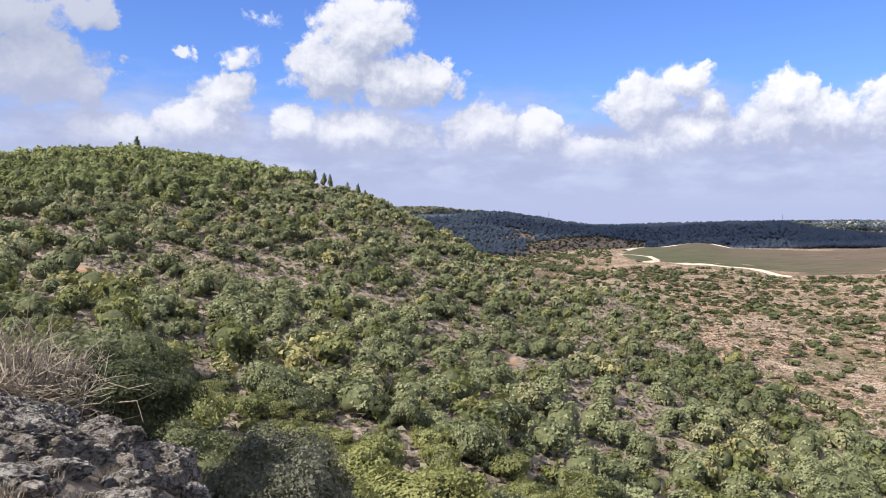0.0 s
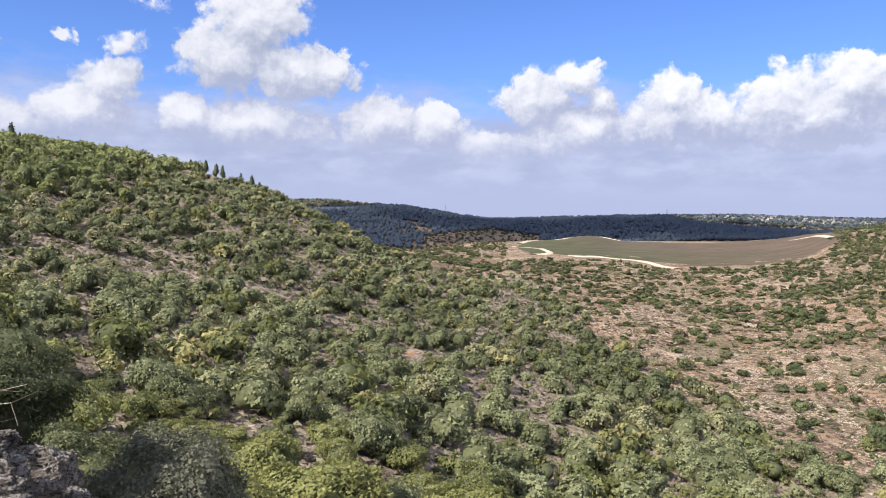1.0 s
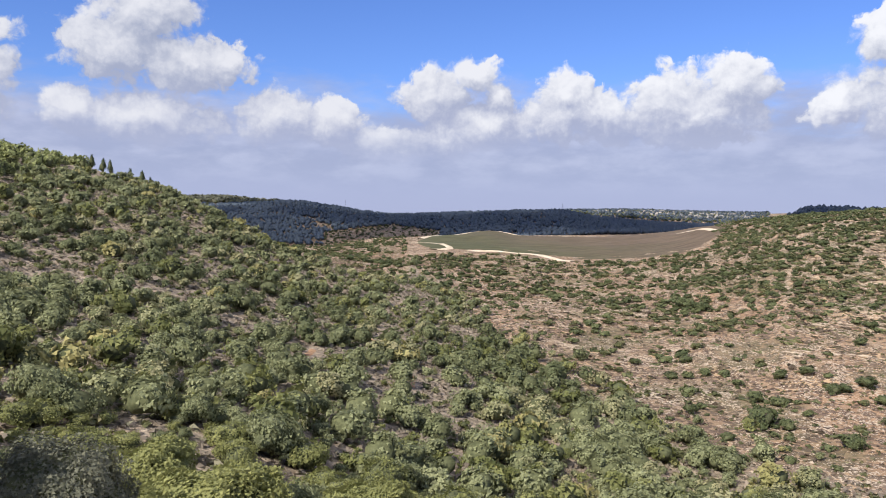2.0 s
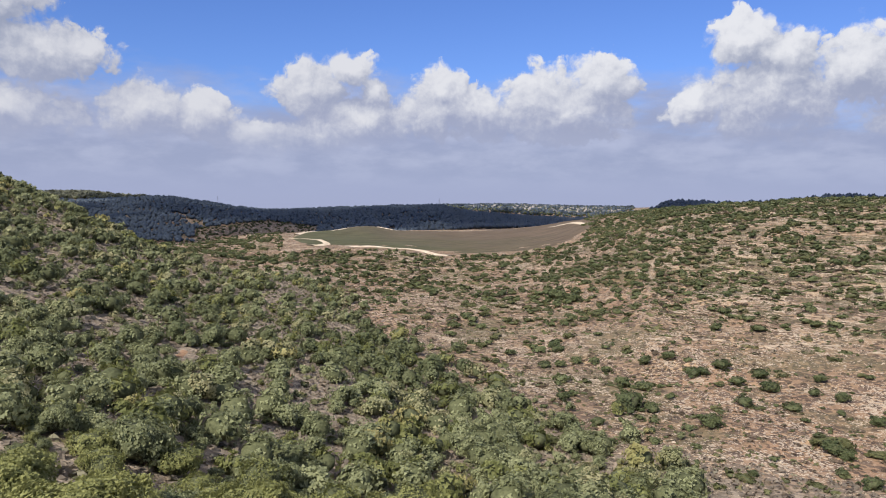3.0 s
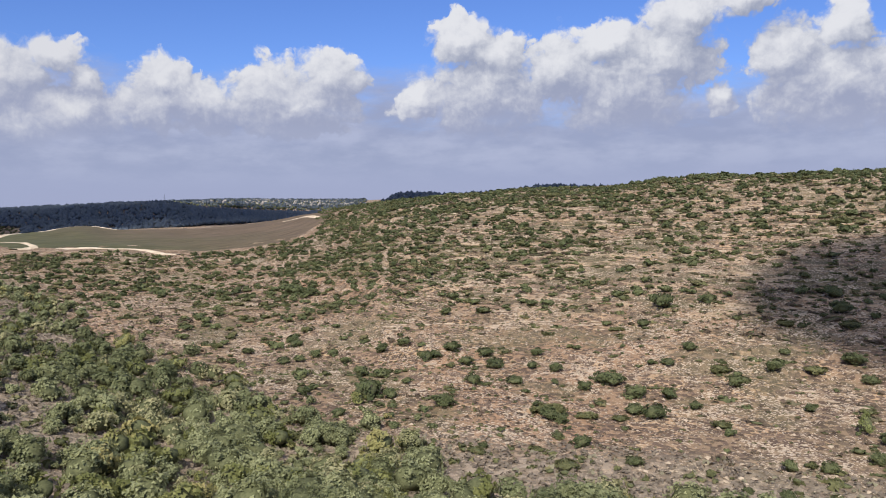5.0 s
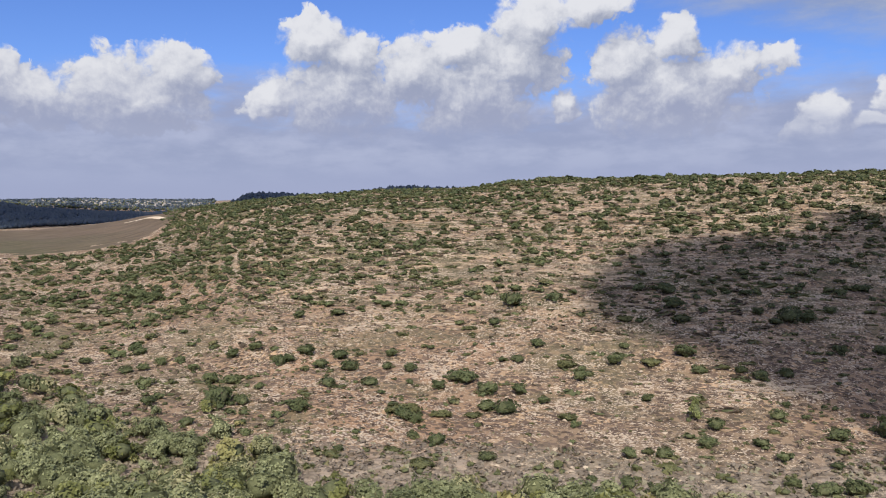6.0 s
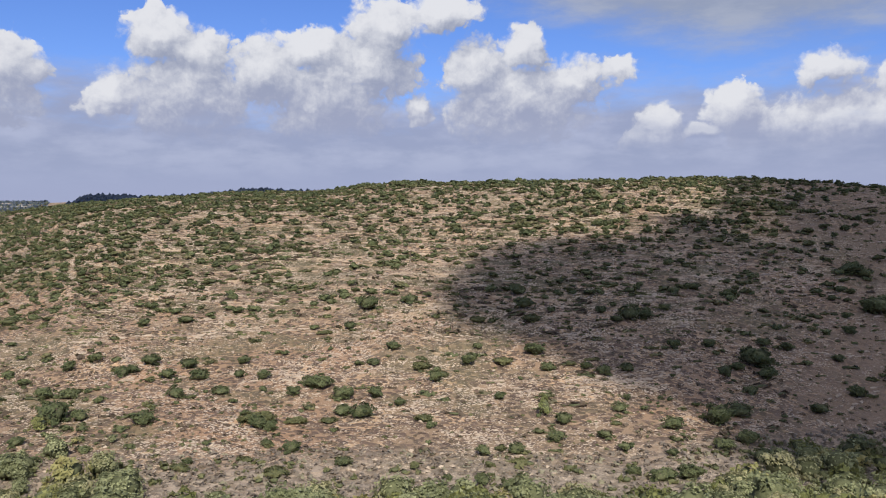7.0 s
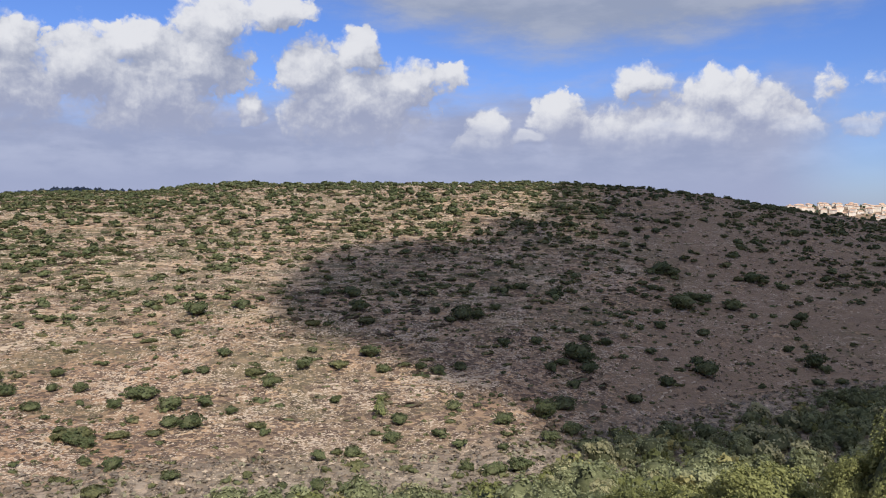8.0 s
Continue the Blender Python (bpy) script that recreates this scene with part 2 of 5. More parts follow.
def ground_material():
    """Stony earth with dwarf thorn cushions, banded by limestone ledges; leaf litter under the oak scrub."""
    mat, n = material("hillside_soil")
    where = n.add("ShaderNodeNewGeometry").outputs["Position"]
    stony, ledge, smooth = [n.add("ShaderNodeAttribute", attribute_name=k).outputs["Fac"] for k in ("stony", "ledge", "smooth")]
    big, mid, small, grit = n.noise(where, 0.018, 4), n.noise(where, 0.11, 5), n.noise(where, 0.7, 5, 0.62), n.noise(where, 3.2, 4, 0.6)
    earth = n.mix(n.ramp(big, 0.36, 0.64), (0.312, 0.198, 0.126), (0.255, 0.184, 0.124))
    earth = n.mix(n.ramp(mid, 0.48, 0.66), earth, (0.46, 0.315, 0.195))
    # thorn cushions a pace across, with a web of bare earth between them
    bent = n.vec("ADD", where, n.vec("MULTIPLY", n.noise(where, 0.9, 3, 0.6, "Color"), (1.2, 1.2, 1.2)))
    cell = n.add("ShaderNodeTexVoronoi", {"Vector": bent, "Scale": 0.95}, feature="F1")
    pick = n.add("ShaderNodeSeparateColor", {0: cell.outputs["Color"]})
    tuft = n.math("MULTIPLY", n.ramp(cell.outputs["Distance"], 0.70, 0.50), n.ramp(n.math("ADD", pick.outputs[1], n.math("MULTIPLY", n.math("SUBTRACT", mid, 0.5), 2.2)), 0.12, 0.30))
    shade = n.mix(pick.outputs[0], (0.070, 0.048, 0.038), (0.165, 0.115, 0.088))
    soil = n.mix(n.math("MULTIPLY", tuft, 0.94), earth, shade)
    # grey-green herbs and dead scrub in patches
    herb = n.ramp(n.noise(where, 0.040, 5, 0.62), 0.48, 0.62, 0.0, 0.6)
    soil = n.mix(n.math("MULTIPLY", herb, n.ramp(small, 0.36, 0.52, 0.35, 1.0)), soil, n.mix(grit, (0.095, 0.090, 0.048), (0.185, 0.165, 0.098)))
    soil = n.mix(n.ramp(small, 0.55, 0.64, 0.0, 0.6), soil, (0.098, 0.078, 0.056))
    # long bands of bare pale earth and of dark low growth along the contours
    band = n.noise(n.vec("MULTIPLY", where, (0.085, 0.085, 1.15)), 1.0, 6, 0.66)
    soil = n.mix(n.math("MULTIPLY", ledge, n.ramp(band, 0.50, 0.43, 0.0, 0.85)), soil, n.mix(small, (0.075, 0.068, 0.040), (0.155, 0.130, 0.082)))
    soil = n.mix(n.math("MULTIPLY", ledge, n.ramp(band, 0.555, 0.62, 0.0, 0.85)), soil, n.mix(small, (0.37, 0.262, 0.170), (0.50, 0.38, 0.262)))
    # a smooth brown slope with little stone
    soil = n.mix(n.math("MULTIPLY", smooth, n.ramp(mid, 0.66, 0.5, 0.35, 0.85)), soil, n.mix(small, (0.205, 0.145, 0.102), (0.265, 0.195, 0.140)))
    # west of the stream the ground is brown leaf litter and dead brush
    litter = n.mix(n.ramp(small, 0.4, 0.6), (0.200, 0.165, 0.128), (0.380, 0.315, 0.250))
    soil = n.mix(n.math("MULTIPLY", n.math("SUBTRACT", 1.0, stony), 0.8), soil, litter)
    # small limestone blocks, thicker along some contours
    block = n.add("ShaderNodeTexVoronoi", {"Vector": n.vec("MULTIPLY", bent, (1, 1, 1.8)), "Scale": 1.9}, feature="F1").outputs["Distance"]
    belt = n.math("ADD", n.math("MULTIPLY", n.noise(n.vec("MULTIPLY", where, (0.25, 0.25, 1.8)), 1.0, 4, 0.6), 0.6), n.math("MULTIPLY", n.noise(where, 0.06, 3), 0.4))
    stone = n.math("ADD", n.math("SUBTRACT", n.math("MULTIPLY", belt, 1.25), n.math("MULTIPLY", block, 0.62)), n.math("MULTIPLY", n.math("SUBTRACT", n.math("SUBTRACT", stony, 1.0), smooth), 0.09))
    soil = n.mix(n.ramp(stone, 0.395, 0.46, 0.0, 0.92), soil, n.mix(grit, (0.38, 0.300, 0.225), (0.62, 0.52, 0.41)))
    soil = n.mix(n.ramp(grit, 0.57, 0.68, 0.0, 0.5), soil, (0.080, 0.066, 0.046))
    height = n.math("ADD", n.math("ADD", n.math("MULTIPLY", small, 0.5), n.math("MULTIPLY", grit, 0.35)), n.math("MULTIPLY", tuft, 0.4))
    finish(n, soil, 0.95, height, 0.8, 0.5)
    return mat


def rock_material():
    mat, n = material("limestone")
    where = n.add("ShaderNodeNewGeometry").outputs["Position"]
    plant = n.add("ShaderNodeObjectInfo").outputs["Random"]
    coarse, fine = n.noise(where, 1.9, 6, 0.68), n.noise(where, 11.0, 6, 0.74)
    colour = n.mix(n.ramp(coarse, 0.42, 0.58), (0.33, 0.295, 0.262), (0.70, 0.655, 0.60))
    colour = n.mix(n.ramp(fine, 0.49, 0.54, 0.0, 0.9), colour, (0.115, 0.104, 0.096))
    colour = n.mix(n.ramp(n.noise(where, 5.1, 5, 0.7), 0.56, 0.62, 0.0, 0.85), colour, (0.66, 0.63, 0.59))
    colour = n.mix(n.math("MULTIPLY", plant, 0.25), colour, (0.36, 0.27, 0.20))
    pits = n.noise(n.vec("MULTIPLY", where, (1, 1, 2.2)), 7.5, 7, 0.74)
    # shade of the sunken pits is put into the colour, near-black
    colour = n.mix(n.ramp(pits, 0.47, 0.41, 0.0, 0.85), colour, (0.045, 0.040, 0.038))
    height = n.math("ADD", n.math("ADD", coarse, n.math("MULTIPLY", fine, 0.5)), n.math("ADD", n.math("MULTIPLY", pits, 1.2), n.math("MULTIPLY", n.noise(where, 26.0, 4, 0.7), 0.35)))
    finish(n, colour, 0.94, height, 1.0, 0.28)
    return mat


GROUND = ground_material()
ROCK = rock_material()
BARK = plain_material("bark", (0.10, 0.075, 0.055), (0.20, 0.165, 0.13), 6.0)
TWIG = plain_material("dry_twigs", (0.20, 0.165, 0.125), (0.40, 0.345, 0.275), 5.0)
CHALK = plain_material("chalk_track", (0.50, 0.40, 0.29), (0.70, 0.60, 0.48), 0.3)
REDSOIL = plain_material("red_soil", (0.27, 0.15, 0.085), (0.42, 0.27, 0.17), 0.8)
STONE = plain_material("pale_stones", (0.28, 0.222, 0.168), (0.47, 0.385, 0.295), 1.2)
TOWN = plain_material("far_house_walls", (0.30, 0.285, 0.27), (0.52, 0.49, 0.46), 0.05)
PLASTER = plain_material("pale_plaster", (0.60, 0.53, 0.44), (0.80, 0.74, 0.66), 0.2)
TILES = plain_material("terracotta_roof", (0.40, 0.24, 0.165), (0.60, 0.44, 0.33), 0.4)
STEEL = plain_material("grey_steel", (0.22, 0.23, 0.25), (0.32, 0.33, 0.35), 2.0, 0.5)


def cloud_material(name, thin):
    """Bright droplets that let a share of the sunlight through."""
    mat, n = material(name)
    where = n.add("ShaderNodeNewGeometry").outputs["Position"]
    body = n.add("ShaderNodeBsdfDiffuse", {"Color": n.mix(n.noise(where, 0.01, 5), (0.75, 0.76, 0.78), (0.86, 0.86, 0.86))})
    clear = n.add("ShaderNodeBsdfTransparent")
    both = n.add("ShaderNodeMixShader", {0: thin, 1: body.outputs[0], 2: clear.outputs[0]})
    n.put(n.add("ShaderNodeOutputMaterial").inputs[0], both.outputs[0])
    return mat


def field_material():
    """Stubble that goes over into a dull green crop towards the west, with plough lines."""
    mat, n = material("stubble_field")
    where = n.add("ShaderNodeNewGeometry").outputs["Position"]
    wide, fine = n.noise(where, 0.012, 4), n.noise(n.vec("MULTIPLY", where, (0.05, 0.25, 0.1)), 1.0, 5, 0.6)
    east = n.add("ShaderNodeSeparateXYZ", {0: where}).outputs[0]
    brown = n.mix(n.ramp(fine, 0.35, 0.65), (0.098, 0.072, 0.050), (0.150, 0.112, 0.080))
    green = n.mix(n.ramp(fine, 0.35, 0.65), (0.060, 0.064, 0.032), (0.100, 0.100, 0.054))
    f = n.ramp(n.math("ADD", east, n.math("MULTIPLY", n.math("SUBTRACT", wide, 0.5), 160.0)), 120.0, 290.0)
    finish(n, n.mix(f, green, brown), 0.95, fine, 0.5, 0.3)
    return mat


CLOUDY, HAZY = cloud_material("cloud_white", 0.27), cloud_material("thin_cloud_white", 0.55)
FIELD = field_material()


# ---- small tools ----
def hash_grid(ix, iy, seed):
    h = (ix.astype(np.int64) * 374761393 + iy.astype(np.int64) * 668265263 + seed * 974711) & 0x7FFFFFFF
    h = ((h ^ (h >> 13)) * 1274126177) & 0x7FFFFFFF
    return ((h ^ (h >> 16)) & 0xFFFF) / 65535.0


def value_noise(x, y, seed=0):
    ix, iy = np.floor(x), np.floor(y)
    fx, fy = x - ix, y - iy
    fx, fy = fx * fx * (3 - 2 * fx), fy * fy * (3 - 2 * fy)
    a, b = hash_grid(ix, iy, seed), hash_grid(ix + 1, iy, seed)
    c, d = hash_grid(ix, iy + 1, seed), hash_grid(ix + 1, iy + 1, seed)
    return (a + (b - a) * fx) * (1 - fy) + (c + (d - c) * fx) * fy


def fbm(x, y, octaves=4, seed=0):
    """Noise from about -1 to 1."""
    total, size = 0.0, 1.0
    for k in range(octaves):
        total = total + size * (value_noise(x * 2 ** k, y * 2 ** k, seed + k) * 2 - 1)
        size *= 0.5
    return total / 1.6


def slopes(x, y):
    """Slopes for a curve that does not overshoot its points (along the last axis)."""
    h, d = np.diff(x), np.diff(y) / np.diff(x)
    m = np.zeros_like(y)
    same = d[..., 1:] * d[..., :-1] > 0
    w1, w2 = 2 * h[..., 1:] + h[..., :-1], h[..., 1:] + 2 * h[..., :-1]
    safe = np.where(same, w1 / np.where(same, d[..., :-1], 1) + w2 / np.where(same, d[..., 1:], 1), 1)
    m[..., 1:-1] = np.where(same, (w1 + w2) / safe, 0)
    m[..., 0], m[..., -1] = d[..., 0], d[..., -1]
    return m


def curve_at(xs, ys, q):
    """Values at q of the smooth curve through xs, ys."""
    xs, ys, q = np.asarray(xs, float), np.asarray(ys, float), np.asarray(q, float)
    m = slopes(xs, ys)
    i = np.clip(np.searchsorted(xs, q) - 1, 0, len(xs) - 2)
    h = xs[i + 1] - xs[i]
    t = np.clip((q - xs[i]) / h, 0, 1)
    return ys[i] * (1 + 2 * t) * (1 - t) ** 2 + m[i] * h * t * (1 - t) ** 2 + ys[i + 1] * t * t * (3 - 2 * t) + m[i + 1] * h * t * t * (t - 1)


def mesh_of(name, verts, tris, mats, smooth=False, picks=None):
    me = bpy.data.meshes.new(name)
    verts, tris = np.asarray(verts, np.float32), np.asarray(tris, np.int32)
    me.vertices.add(len(verts))
    me.vertices.foreach_set("co", verts.ravel())
    me.loops.add(tris.size)
    me.loops.foreach_set("vertex_index", tris.ravel())
    me.polygons.add(len(tris))
    me.polygons.foreach_set("loop_start", np.arange(len(tris), dtype=np.int32) * 3)
    me.polygons.foreach_set("use_smooth", np.full(len(tris), smooth))
    for mat in mats if isinstance(mats, (list, tuple)) else [mats]:
        me.materials.append(mat)
    if picks is not None:
        me.polygons.foreach_set("material_index", np.asarray(picks, np.int32))
    me.update(calc_edges=True)
    return me


def part(name, data, parent, label=""):
    ob = new(name, data)
    ob.parent = parent
    return tagged(ob, label)


def from_bm(name, bm, mat, smooth=False):
    me = bpy.data.meshes.new(name)
    bmesh.ops.triangulate(bm, faces=bm.faces[:])
    bm.to_mesh(me)
    bm.free()
    for p in me.polygons:
        p.use_smooth = smooth
    me.materials.append(mat)
    return me


# ---- the lie of the land ----
# Heights are told from the eye. Each landform: degrees clockwise, distance, height below or above the eye.
LIP = [(-180, 10, -1.0), (-90, 10, -1.4), (-60, 12, -2.4), (-29, 13, -3.0), (-22, 14, -3.9), (-19, 13.5, -4.3), (-16.5, 12, -4.7), (-14, 10, -4.8), (-8, 8, -4.5), (0, 8, -4.4), (20, 8, -4.0), (60, 6, -3.6), (90, 6, -3.6), (130, 8, -2.2), (180, 10, -1.0)]
FOOT = [(-180, 60, 6), (-90, 60, 2), (-60, 50, -8), (-29, 45, -10.5), (-15, 50, -15), (0, 58, -19), (10, 72, -24), (20, 85, -29), (30, 85, -31), (45, 75, -30.5), (70, 70, -29), (90, 70, -26), (105, 75, -27), (130, 80, -15), (180, 60, 6)]
CREEK = [(-180, 140, 10), (-90, 120, 8), (-60, 90, -7), (-29, 75, -9), (-15, 85, -13.5), (0, 110, -18), (10, 190, -24), (16.7, 208, -28.5), (21, 160, -31), (25, 132, -32), (31, 113, -33), (35, 103, -33.5), (46, 98, -33.8),
         (70, 95, -34.5), (88, 120, -36), (96, 150, -37.5), (105, 185, -38.5), (130, 210, -30), (180, 140, 10)]
CREST = [(-180, 300, 10), (-90, 330, 14), (-40, 370, 15), (-29, 380, 19.2), (-20, 400, 26.0), (-13, 380, 19.2), (-9, 360, 13.8), (-6, 340, 8.3), (-2.6, 320, 0), (0.6, 300, -8.9), (3.9, 285, -16.6), (7.2, 275, -20.7), (11, 270, -24.6),
         (14.5, 425, -21.8), (20, 440, -22.3), (24, 430, -25.0), (30, 430, -21.8), (35, 420, -13.2), (40, 430, 0.4)]
CREST_EAST = [(46, 440, 4.4), (54, 430, 6.8), (60, 420, 10.3), (67, 410, 11.5), (77, 400, 11.2), (84, 410, 10), (92, 420, 6.6), (98, 440, -0.8), (105, 460, -8), (130, 480, -14), (180, 300, 10)]
BACK = [(-180, 520, 0), (-60, 520, 0), (-20, 520, 4), (-6, 500, -25), (0, 600, -38), (4, 700, -36), (7, 670, -28), (9, 650, -23.5), (11, 640, -20.5), (13, 650, -20), (16, 680, -18.4), (18, 700, -15.9), (20.2, 700, -19.7), (24, 720, -20), (30, 720, -15), (35, 640, -5.6), (40, 540, 1.5), (46, 540, 4.5),
        (60, 520, 11.5), (77, 500, 10.5), (92, 520, 3), (98, 540, -8), (105, 560, -16), (180, 520, 0)]
HOLLOW = [(-180, 850, -20), (-20, 850, -30), (0, 850, -50), (10, 900, -45), (20, 950, -31), (30, 950, -23), (40, 780, -12), (60, 780, -18), (98, 800, -34), (105, 800, -36), (180, 850, -20)]
RIDGE = [(-180, 1300, 0), (-10, 1400, 8), (-2, 1450, 6), (0.6, 1480, 9), (3.9, 1500, 15), (7, 1480, 5), (11, 1450, -7), (16.5, 1450, -2), (23, 1400, 3), (25.5, 1350, -10), (31, 1300, -19), (35, 1100, -20), (40, 920, 8), (45, 920, 5),
         (50, 920, 13), (55, 920, 11), (65, 920, 4), (90, 1000, -10), (98, 1060, -2), (101, 1060, 2.5), (105, 1060, -1), (125, 1060, -8), (180, 1300, 0)]
PLAIN = [(-180, 3300, 10), (-5, 3000, 30), (-1, 3000, 36), (2, 3000, 12), (5, 3200, -22), (21, 3400, -14), (24.5, 3400, 12), (28, 3400, 19), (33, 3400, 14), (60, 3300, 5), (98, 3300, -20), (180, 3300, 10)]

AZ = np.concatenate([np.arange(-180, -46, 4.0), np.arange(-46, 116, 0.4), np.arange(116, 180.1, 4.0)])
RINGS = np.concatenate([np.linspace(0.4, 20, 40), np.linspace(20.8, 60, 40), np.linspace(61, 470, 290), np.geomspace(478, 4900, 80)])


def lie():
    lands = [LIP, FOOT, CREEK, CREST + CREST_EAST, BACK, HOLLOW, RIDGE, PLAIN]
    rs, zs = [np.zeros_like(AZ)], [np.full_like(AZ, -EYE)]
    for land in lands:
        a, r, z = np.array(land, float).T
        rs.append(curve_at(a, r, AZ))
        zs.append(curve_at(a, z, AZ))
    rs.append(np.full_like(AZ, 4950.0))
    zs.append(np.full_like(AZ, -16.0))
    rs, zs = np.array(rs).T, np.array(zs).T
    grid = np.array([curve_at(r, z, RINGS) for r, z in zip(rs, zs)])
    a, r = np.radians(AZ)[:, None], RINGS[None, :]
    x, y = np.sin(a) * r, np.cos(a) * r
    swell = np.clip(r * 0.011, 0, 2.6) * np.clip(3 - r / 500, 0.6, 1)
    grid = grid + fbm(x / 55, y / 55, 4, 3) * swell + fbm(x / 9, y / 9, 3, 9) * np.clip(r * 0.006, 0.04, 0.45)
    # limestone ledges along the contours of the eastern slope
    creek = curve_at(*np.array(CREEK, float).T[:2], AZ)[:, None]
    side = np.clip((r - creek) / 40, 0, 1) * np.clip((AZ[:, None] - 22) / 12, 0, 1) * np.clip((620 - r) / 120, 0, 1)
    u = grid / 1.9 + fbm(x / 30, y / 30, 3, 21) * 0.9
    s = u - np.floor(u)
    step = np.clip((s - 0.62) / 0.3, 0, 1)
    grid = grid + side * 1.9 * (step * step * (3 - 2 * step) - s) * 0.34 * np.clip(fbm(x / 45, y / 45, 2, 33) * 1.6 + 0.7, 0.1, 1)
    return grid + EYE


LAND = lie()


def polar(x, y):
    return np.degrees(np.arctan2(x, y)), np.hypot(x, y)


def ground_at(x, y):
    """Height of the ground at x, y (arrays or numbers)."""
    a, r = polar(np.asarray(x, float), np.asarray(y, float))
    i = np.clip(np.searchsorted(AZ, a) - 1, 0, len(AZ) - 2)
    j = np.clip(np.searchsorted(RINGS, r) - 1, 0, len(RINGS) - 2)
    s, t = np.clip((a - AZ[i]) / (AZ[i + 1] - AZ[i]), 0, 1), np.clip((r - RINGS[j]) / (RINGS[j + 1] - RINGS[j]), 0, 1)
    return (LAND[i, j] * (1 - s) + LAND[i + 1, j] * s) * (1 - t) + (LAND[i, j + 1] * (1 - s) + LAND[i + 1, j + 1] * s) * t


def spot(az, r):
    return math.sin(radians(az)) * r, math.cos(radians(az)) * r


def creek_at(az):
    """Distance of the stream bed; west of the spur everything is oak scrub."""
    return np.where(az < 11, 600, curve_at([11, 12.5, 16.7, 21, 25, 31, 35, 46, 70, 88, 96, 105, 130], [600, 330, 212, 164, 136, 117, 107, 101, 98, 123, 153, 188, 215], np.clip(az, 11, 130)))


def crest_at(az):
    return curve_at(*np.array(CREST + CREST_EAST, float).T[:2], az)


def build_ground():
    n, m = len(AZ), len(RINGS)
    a, r = np.radians(AZ)[:, None], RINGS[None, :]
    verts = np.stack([np.sin(a) * r, np.cos(a) * r, LAND], -1).reshape(-1, 3)
    i, j = np.meshgrid(np.arange(n - 1), np.arange(m - 1), indexing="ij")
    p = (i * m + j).ravel()
    tris = np.concatenate([np.stack([p, p + m + 1, p + m], -1), np.stack([p, p + 1, p + m + 1], -1)])
    tris = tris[:, ::-1]
    hub = len(verts)
    verts = np.concatenate([verts, [[0, 0, 0.0]]])
    fan = np.array([(hub, (k + 1) * m, k * m) for k in range(n - 1)])
    me = mesh_of("ground", verts, np.concatenate([tris, fan]), GROUND, True)
    az, d = polar(verts[:, 0], verts[:, 1])
    edge = np.where(az > 12.5, creek_at(az), crest_at(az) + 8)
    stony = np.clip((d - edge) / 14, 0, 1) * (az > 2) * (d < 3000)
    rise = ground_at(verts[:, 0], verts[:, 1]) - EYE
    ledge = stony * np.clip((az - 30) / 10, 0, 1) * np.clip((95 - az) / 14, 0, 1) * np.clip((rise + 31) / 8, 0, 1)
    smooth = np.clip((az - 85) / 7 + 0.6 * fbm(verts[:, 0] / 40, verts[:, 1] / 40, 2, 91), 0, 1) * stony
    for key, value in (("stony", stony), ("ledge", ledge), ("smooth", smooth)):
        me.attributes.new(key, "FLOAT", "POINT").data.foreach_set("value", value.astype(np.float32))
    ob = new("ground", me)
    tagged(ob, "stony brown hillsides with pale limestone ledges round a valley", "ground", kind="structure")


build_ground()


def place_at(az, el, r0=60.0, r1=1600.0):
    """Distance at which a line of sight from the eye meets the ground."""
    r = np.geomspace(r0, r1, 900)
    x, y = np.sin(radians(az)) * r, np.cos(radians(az)) * r
    gap = ground_at(x, y) - EYE - r * math.tan(radians(el))
    over = np.nonzero(gap >= 0)[0]
    return float(r[over[0]]) if len(over) else float(r[int(np.argmax(gap / r))])


# ---- plants ----
def ico(level=0):
    bm = bmesh.new()
    bmesh.ops.create_icosphere(bm, subdivisions=level + 1, radius=1.0)
    bm.verts.ensure_lookup_table()
    v = np.array([w.co[:] for w in bm.verts])
    t = np.array([[w.index for w in f.verts] for f in bm.faces])
    bm.free()
    return v, t


ICO_V, ICO_T = ico(0)
ICO2_V, ICO2_T = ico(1)
BALLS = [(ICO_V, ICO_T), (ICO2_V, ICO2_T), ico(2)]
OCT_V = np.array([(1, 0, 0), (0, 1, 0), (-1, 0, 0), (0, -1, 0), (0, 0, 1), (0, 0, -1)], float)
OCT_T = np.array([f for k in range(4) for f in ((k, (k + 1) % 4, 4), ((k + 1) % 4, k, 5))])


def unit(v):
    return v / np.maximum(np.linalg.norm(v, axis=-1, keepdims=True), 1e-9)


def leaf_quads(rng, at, normal, size, spread=0.8):
    """Small three-cornered leaf clumps."""
    k = len(at)
    nrm = unit(normal + rng.normal(0, spread, (k, 3)))
    u = unit(np.cross(nrm, rng.normal(0, 1, (k, 3))))
    w = np.cross(nrm, u)
    s = size * rng.uniform(0.6, 1.4, (k, 1))
    v = np.stack([at - u * s - w * s * 0.6, at + u * s - w * s * 0.6, at + w * s * 1.1], 1).reshape(-1, 3)
    return v, np.arange(k * 3).reshape(-1, 3)


